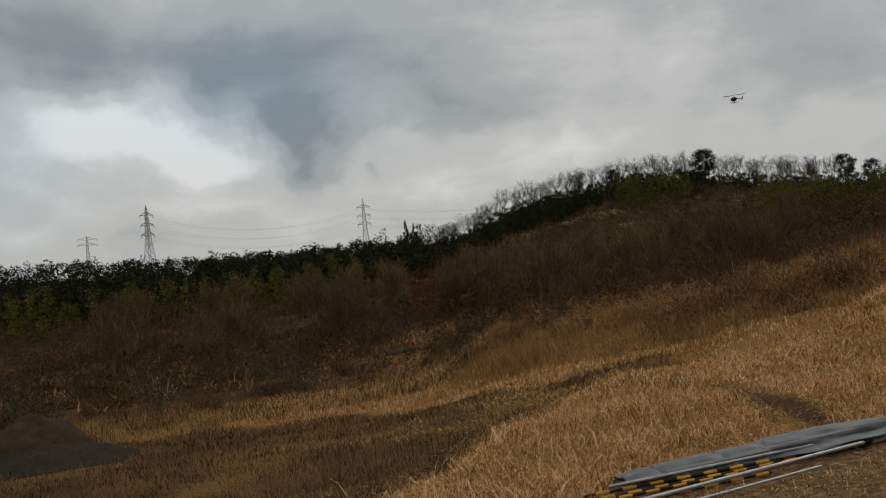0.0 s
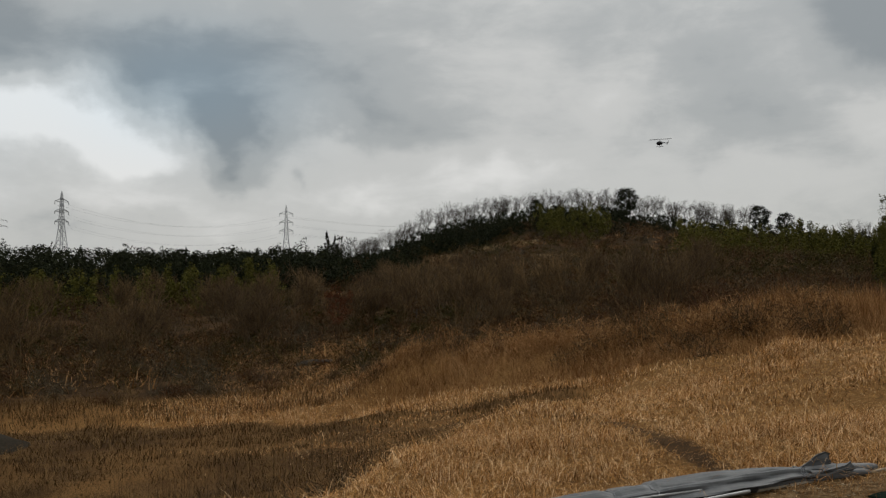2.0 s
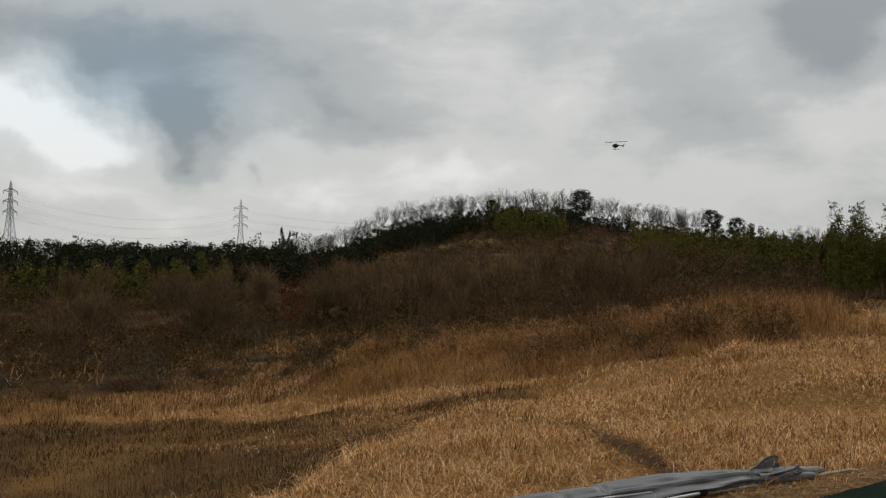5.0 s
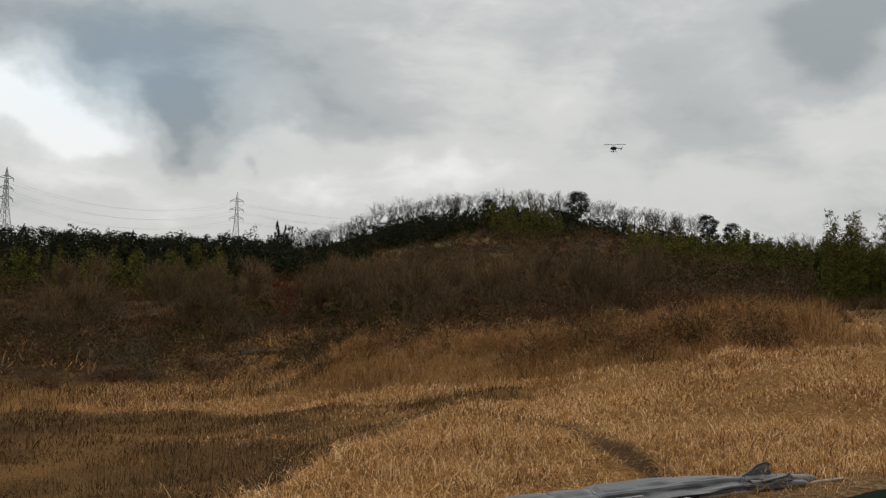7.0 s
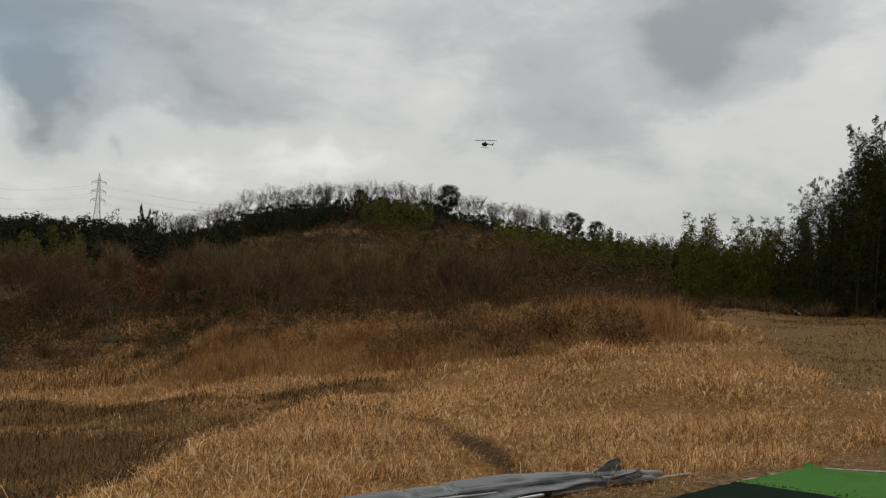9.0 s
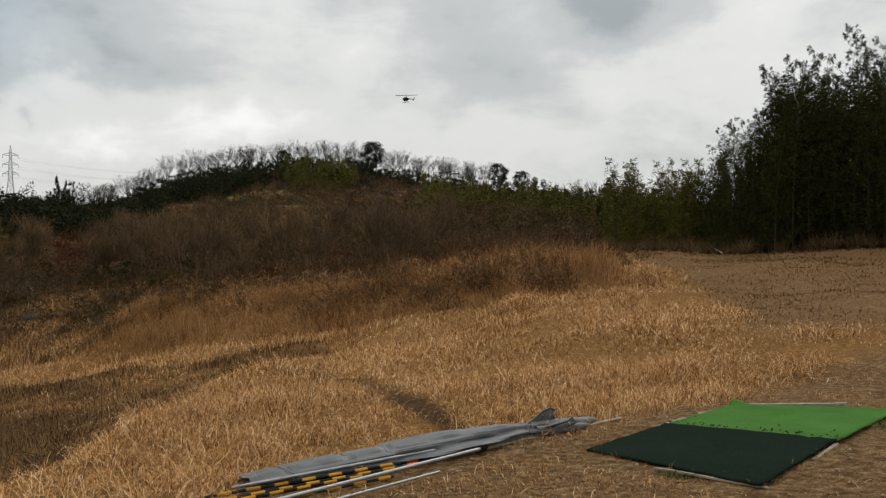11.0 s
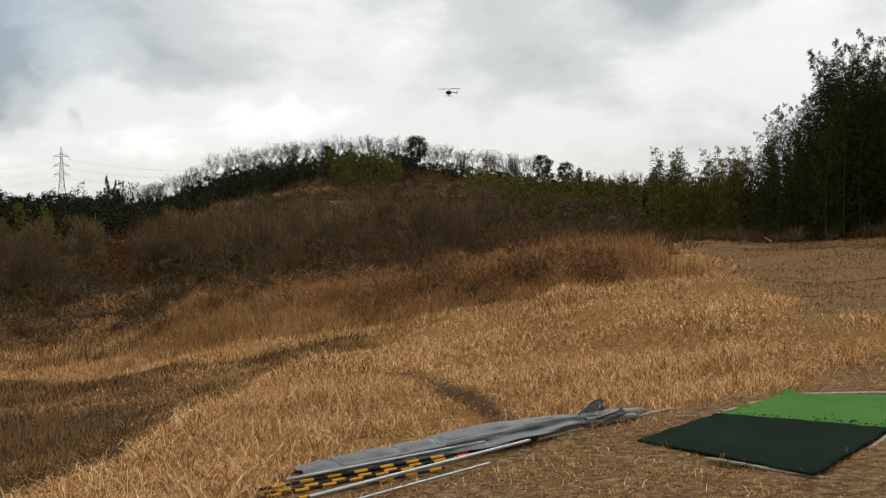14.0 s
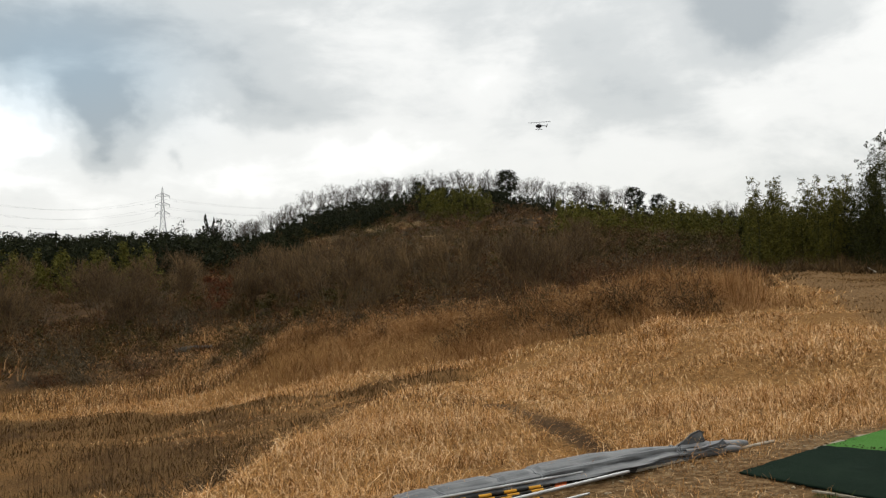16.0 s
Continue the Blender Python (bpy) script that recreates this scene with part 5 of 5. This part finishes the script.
def turf_mat(name, corners, material, label, curl=0.0, holes=0):
    """A turf mat over boards: a soft sheet with uneven, frayed edges, thickness and a slight sag."""
    n = 34
    c = [Vector(p) for p in corners]
    verts, faces = [], []
    for i in range(n + 1):
        for j in range(n + 1):
            u, v = i / n, j / n
            rim = 0.012 * noise.noise((u * 14, v * 14, 3.3)) + 0.008 * noise.noise((u * 41, v * 41, 1.3))
            uu = u + (rim if i in (0, n) else 0)
            vv = v + (rim if j in (0, n) else 0)
            p = (c[0] * (1 - uu) + c[1] * uu) * (1 - vv) + (c[3] * (1 - uu) + c[2] * uu) * vv
            z = 0.006 * noise.noise((u * 5, v * 5, 0.5)) + 0.004 * noise.noise((u * 17, v * 17, 7))
            if curl:
                near = max(0.0, 1 - math.hypot((1 - u) * 1.0, v * 1.0) / 0.13)
                z += curl * near ** 1.5
            verts.append(p + Vector((0, 0, z)))
    m = (n + 1) ** 2
    verts += [v - Vector((0, 0, 0.014)) for v in verts[:m]]
    idx = lambda i, j: i * (n + 1) + j
    for i in range(n):
        for j in range(n):
            q = (idx(i, j), idx(i + 1, j), idx(i + 1, j + 1), idx(i, j + 1))
            faces += [q, tuple(m + k for k in reversed(q))]
    rim = [idx(i, 0) for i in range(n)] + [idx(n, j) for j in range(n)] + [idx(i, n) for i in range(n, 0, -1)] + [idx(0, j) for j in range(n, 0, -1)]
    for a, b in zip(rim, rim[1:] + rim[:1]):
        faces.append((b, a, m + a, m + b))
    me = bpy.data.meshes.new(name)
    me.from_pydata(verts, [], faces)
    me.materials.append(material)
    bm = bmesh.new()
    bm.from_mesh(me)
    bmesh.ops.recalc_face_normals(bm, faces=bm.faces)
    bm.to_mesh(me)
    bm.free()
    for p in me.polygons:
        p.use_smooth = True
    return tagged(new(name, me), label, "mat", "turf mats of the landing pad")


def board(p, q, wide, thick, z0, z1, label):
    a, b = Vector((*p, z0)), Vector((*q, z1))
    way = (b - a).normalized()
    side = Vector((-way.y, way.x, 0)) * wide / 2
    up = Vector((0, 0, thick))
    bm = bmesh.new()
    for k in range(7):
        f = k / 6
        c = a.lerp(b, f) + Vector((0, 0, 0.004 * noise.noise((k * 0.9, p[0], 0))))
        for v in (c - side, c + side, c + side + up, c - side + up):
            bm.verts.new(v)
    bm.verts.ensure_lookup_table()
    for k in range(6):
        for j in range(4):
            bm.faces.new([bm.verts[i] for i in (4 * k + j, 4 * k + (j + 1) % 4, 4 * k + 4 + (j + 1) % 4, 4 * k + 4 + j)])
    bm.faces.new([bm.verts[i] for i in (3, 2, 1, 0)])
    bm.faces.new([bm.verts[i] for i in (24, 25, 26, 27)])
    bmesh.ops.bevel(bm, geom=[e for e in bm.edges if e.calc_face_angle(0) > 1], offset=0.003, segments=1, affect="EDGES")
    me = bpy.data.meshes.new("board")
    bm.to_mesh(me)
    bm.free()
    me.materials.append(BOARD)
    return tagged(new("board", me), label, "board", "boards under the mats")


def landing_pad():
    L, T, R, B, FL, FR = (2.15, 7.44), (3.02, 8.07), (3.90, 6.94), (2.85, 6.00), (4.10, 9.14), (5.25, 8.24)
    z = {k: ground_z(*k) for k in (L, T, R, B, FL, FR)}

    def up(p, h):
        return (*p, z[p] + h)
    # the pad's boards show where the turf falls short of them
    board((3.0, 8.12), (3.36, 8.46), 0.07, 0.02, z[T], z[T], "weathered off-white board at the edge of the mats")
    board((3.52, 8.58), (4.0, 9.05), 0.06, 0.03, z[T] + 0.0, z[FL], "weathered off-white board at the edge of the mats")
    board((4.14, 9.16), (4.92, 8.56), 0.07, 0.045, z[FL], z[FR] + 0.01, "weathered off-white board at the edge of the mats")
    board((3.88, 6.90), (3.4, 6.46), 0.03, 0.03, z[R], z[B] + 0.01, "weathered off-white board at the edge of the mats")
    board((2.9, 5.99), (2.42, 6.70), 0.025, 0.012, z[B] + 0.005, z[B] - 0.01, "weathered off-white board at the edge of the mats")
    turf_mat("turf_mat", [up(L, 0.02), up(T, 0.05), up(R, 0.055), up(B, 0.035)], DARK_MAT, "worn dark green artificial turf mat on trodden earth")
    turf_mat("turf_mat", [up(T, 0.06)[:2] + (z[T] + 0.045,), up(FL, 0.05), up(FR, 0.05), up(R, 0.045)], GREEN_MAT, "bright green artificial turf mat with a curled corner", curl=0.05)
    # dirt crumbs along the seam
    rand = np.random.default_rng(9)
    n = 70
    f = rand.random(n)
    t2 = np.abs(rand.normal(0, 0.05, n)) * (1 + 3 * (rand.random(n) < 0.15))
    x = T[0] + (R[0] - T[0]) * f + 0.75 * t2
    y = T[1] + (R[1] - T[1]) * f + 0.7 * t2
    zz = z[T] + (z[R] - z[T]) * f + 0.062
    v, fc = leaf_cards(rand, np.column_stack([x, y, zz]), np.full((n, 3), 0.008), 4, 0.008)
    tri_mesh("dirt_crumbs", v, fc, SOIL, "dark crumbs of soil along the seam of the mats", "dirt")
    # weeds and dead grass round the rims
    rims = []
    for p, q, k in ((L, B, 170), (B, R, 130), (R, FR, 120), (L, T, 80), (FL, FR, 70)):
        for _ in range(k):
            g = random.random()
            rims.append((p[0] + (q[0] - p[0]) * g + random.gauss(0, 0.035), p[1] + (q[1] - p[1]) * g + random.gauss(0, 0.035)))
    x, y = np.array(rims).T
    out = np.array([3.4, 7.5])
    x, y = x + 0.05 * np.sign(x - out[0]), y + 0.05 * np.sign(y - out[1])
    tufts("rim_grass", x, y, 12, rng.uniform(0.03, 0.11, len(x)), 0.05, 0.0022, REED, "dead grass fringing the turf mats", "grass", 3)
    x, y = np.array([2.50, 2.54, 2.46, 2.52, 4.6, 4.75, 4.9]), np.array([6.52, 6.46, 6.56, 6.58, 7.52, 7.62, 7.76])
    tufts("green_weed", x, y, 70, np.full(len(x), 0.12), 0.06, 0.005, WEED_GREEN, "small green weed growing beside the dark mat", "weed", 2)


def stones():
    rand = np.random.default_rng(12)
    x, y = scatter(20000, 4.0, 14, -12, 44, 0.6)
    x, y = keep(x, y, "earth")
    ok = value_noise(x, y, 1.2, 41) > -0.1
    x, y = x[ok], y[ok]
    n = len(x)
    s = rand.uniform(0.003, 0.009, n) * (1 + 1.5 * (rand.random(n) < 0.06))
    octa = np.array([(1, 0, 0), (-1, 0, 0), (0, 1, 0), (0, -1, 0), (0, 0, 0.6), (0, 0, -0.5)])
    fc = np.array([(0, 2, 4), (2, 1, 4), (1, 3, 4), (3, 0, 4), (2, 0, 5), (1, 2, 5), (3, 1, 5), (0, 3, 5)])
    v = octa[None] * s[:, None, None] * rand.uniform(0.6, 1.3, (n, 6, 3)) + np.column_stack([x, y, height(x, y) + s * 0.25])[:, None]
    tri_mesh("pebbles", v.reshape(-1, 3), (fc[None] + (np.arange(n) * 6)[:, None, None]).reshape(-1, 3), STONE, "pale pebbles strewn over the trodden earth", "stones")


def soil_heap():
    cx, cy = -18.9, 27.6
    root = thing("soil_heap", "heap of brown soil with grey gravel spilling from it", "heap")

    def mound(rx, ry, tall, lump, ox, oy, material, name):
        n = 60
        verts, faces = [], []
        for i in range(n + 1):
            for j in range(n):
                r, a = i / n * 1.1, 2 * math.pi * j / n
                x, y = cx + ox + rx * r * math.cos(a), cy + oy + ry * r * math.sin(a)
                h = tall * max(0.0, 1 - r ** 1.6) + lump * noise.fractal((x * 1.1, y * 1.1, 2.0), 0.8, 2.0, 5) * (1 - 0.5 * r)
                verts.append((x, y, ground_z(x, y) - 0.06 + max(h, -0.1)))
        for i in range(n):
            for j in range(n):
                k = (j + 1) % n
                faces.append((i * n + j, (i + 1) * n + j, (i + 1) * n + k, i * n + k))
        me = bpy.data.meshes.new(name)
        me.from_pydata(verts, [], faces)
        me.materials.append(material)
        for p in me.polygons:
            p.use_smooth = True
        part(name, me, root)
    mound(2.3, 2.2, 1.65, 0.22, 0.0, 0.2, SOIL, "soil")
    mound(3.1, 2.3, 0.75, 0.12, 0.6, -0.4, GRAVEL, "gravel")


def fallen_wood():
    for p, q, r, label in (((24.27, 47.9), (26.4, 46.6), 0.05, "pale cut bamboo pole lying before the grove"), ((23.0, 49.5), (24.9, 48.2), 0.035, "pale cut bamboo pole lying before the grove"), ((21.1, 49.1), (19.9, 45.2), 0.035, "pale cut bamboo pole lying before the grove")):
        pole_between("cut_bamboo", p, q, r, WHITE_POLE, label, "bamboo pole", "cut bamboo poles", 0.06)
    for x, y in ((20.2, 50.9), (20.9, 50.6)):
        line = [((x, y, ground_z(x, y) - 0.05), 0.16), ((x, y, ground_z(x, y) + 0.2), 0.13), ((x, y, ground_z(x, y) + 0.24), 0.1)]
        tagged(new("stump", limb_mesh("stump", [line], TIMBER, 9)), "small dark tree stump in mown grass", "stump", "stumps by the grove")
    for x, y, h in ((23.9, 48.9, 0.6), (25.1, 48.6, 0.7), (26.2, 47.9, 0.55)):
        line = [((x, y, ground_z(x, y) - 0.05), 0.04), ((x + 0.05, y, ground_z(x, y) + h), 0.035), ((x + 0.05, y, ground_z(x, y) + h + 0.02), 0.02)]
        tagged(new("stake", limb_mesh("stake", [line], TIMBER, 7)), "short pale wooden stake before the bamboo", "stake", "stakes by the grove")
    line = [((-13.9, 52.4, ground_z(-13.9, 52.4) + 0.1), 0.13), ((-13.2, 53.0, ground_z(-13.2, 53.0) + 0.14), 0.15), ((-12.3, 53.9, ground_z(-12.3, 53.9) + 0.12), 0.11), ((-12.25, 53.95, ground_z(-12.3, 53.9) + 0.12), 0.05)]
    tagged(new("log", limb_mesh("log", [line], BARK, 9)), "dark fallen log on the bare slope", "log")


def helicopter():
    """A small model helicopter in the air over the slope."""
    root = thing("model_helicopter", "small dark model helicopter flying over the slope", "helicopter")
    at = heading(6.0, 8.45) * 60 + Vector((0, 0, 1.57))
    root.matrix_basis = pose(*at, -12, 6, 205)
    BODY = surface("dark_shell", ((0.3, (0.012, 0.012, 0.014)), (0.7, (0.05, 0.05, 0.055))), 8, 0.35)
    PALE = surface("pale_trim", ((0.3, (0.5, 0.5, 0.5)), (0.7, (0.7, 0.7, 0.7))), 8, 0.4)
    part("body", limb_mesh("body", [[((0, -0.34, -0.02), 0.02), ((0, -0.28, -0.02), 0.08), ((0, -0.1, 0), 0.12), ((0, 0.1, 0.02), 0.10), ((0, 0.25, 0.05), 0.04)]], BODY, 14), root)
    part("tail_boom", limb_mesh("tail_boom", [[((0, 0.2, 0.05), 0.028), ((0, 0.85, 0.07), 0.018)]], BODY, 8), root)
    part("tail_fin", limb_mesh("tail_fin", [[((0, 0.8, 0.0), 0.01), ((0, 0.86, 0.1), 0.035), ((0, 0.92, 0.22), 0.012)]], PALE, 6), root, "pale tail fin")
    part("mast", limb_mesh("mast", [[((0, 0, 0.08), 0.018), ((0, 0, 0.24), 0.014)]], BODY, 8), root)
    for s in (-1, 1):
        part("rotor_blade", limb_mesh("rotor_blade", [[((s * 0.04, 0, 0.235), 0.016), ((s * 0.4, 0.02, 0.235), 0.022), ((s * 0.76, 0.04, 0.24), 0.018)]], BODY, 4), root)
        part("tail_blade", limb_mesh("tail_blade", [[((0.03, 0.86, 0.08), 0.008), ((0.03, 0.86 + s * 0.08, 0.08 + s * 0.09), 0.01)]], BODY, 4), root)
        part("skid", limb_mesh("skid", [[((s * 0.12, -0.28, -0.2), 0.01), ((s * 0.12, 0.2, -0.2), 0.01)], [((s * 0.03, -0.1, -0.08), 0.008), ((s * 0.12, -0.1, -0.2), 0.008)], [((s * 0.03, 0.08, -0.06), 0.008), ((s * 0.12, 0.08, -0.2), 0.008)]], BODY, 6), root)


tarp_bundle()
poles()
landing_pad()
stones()
soil_heap()
fallen_wood()
helicopter()
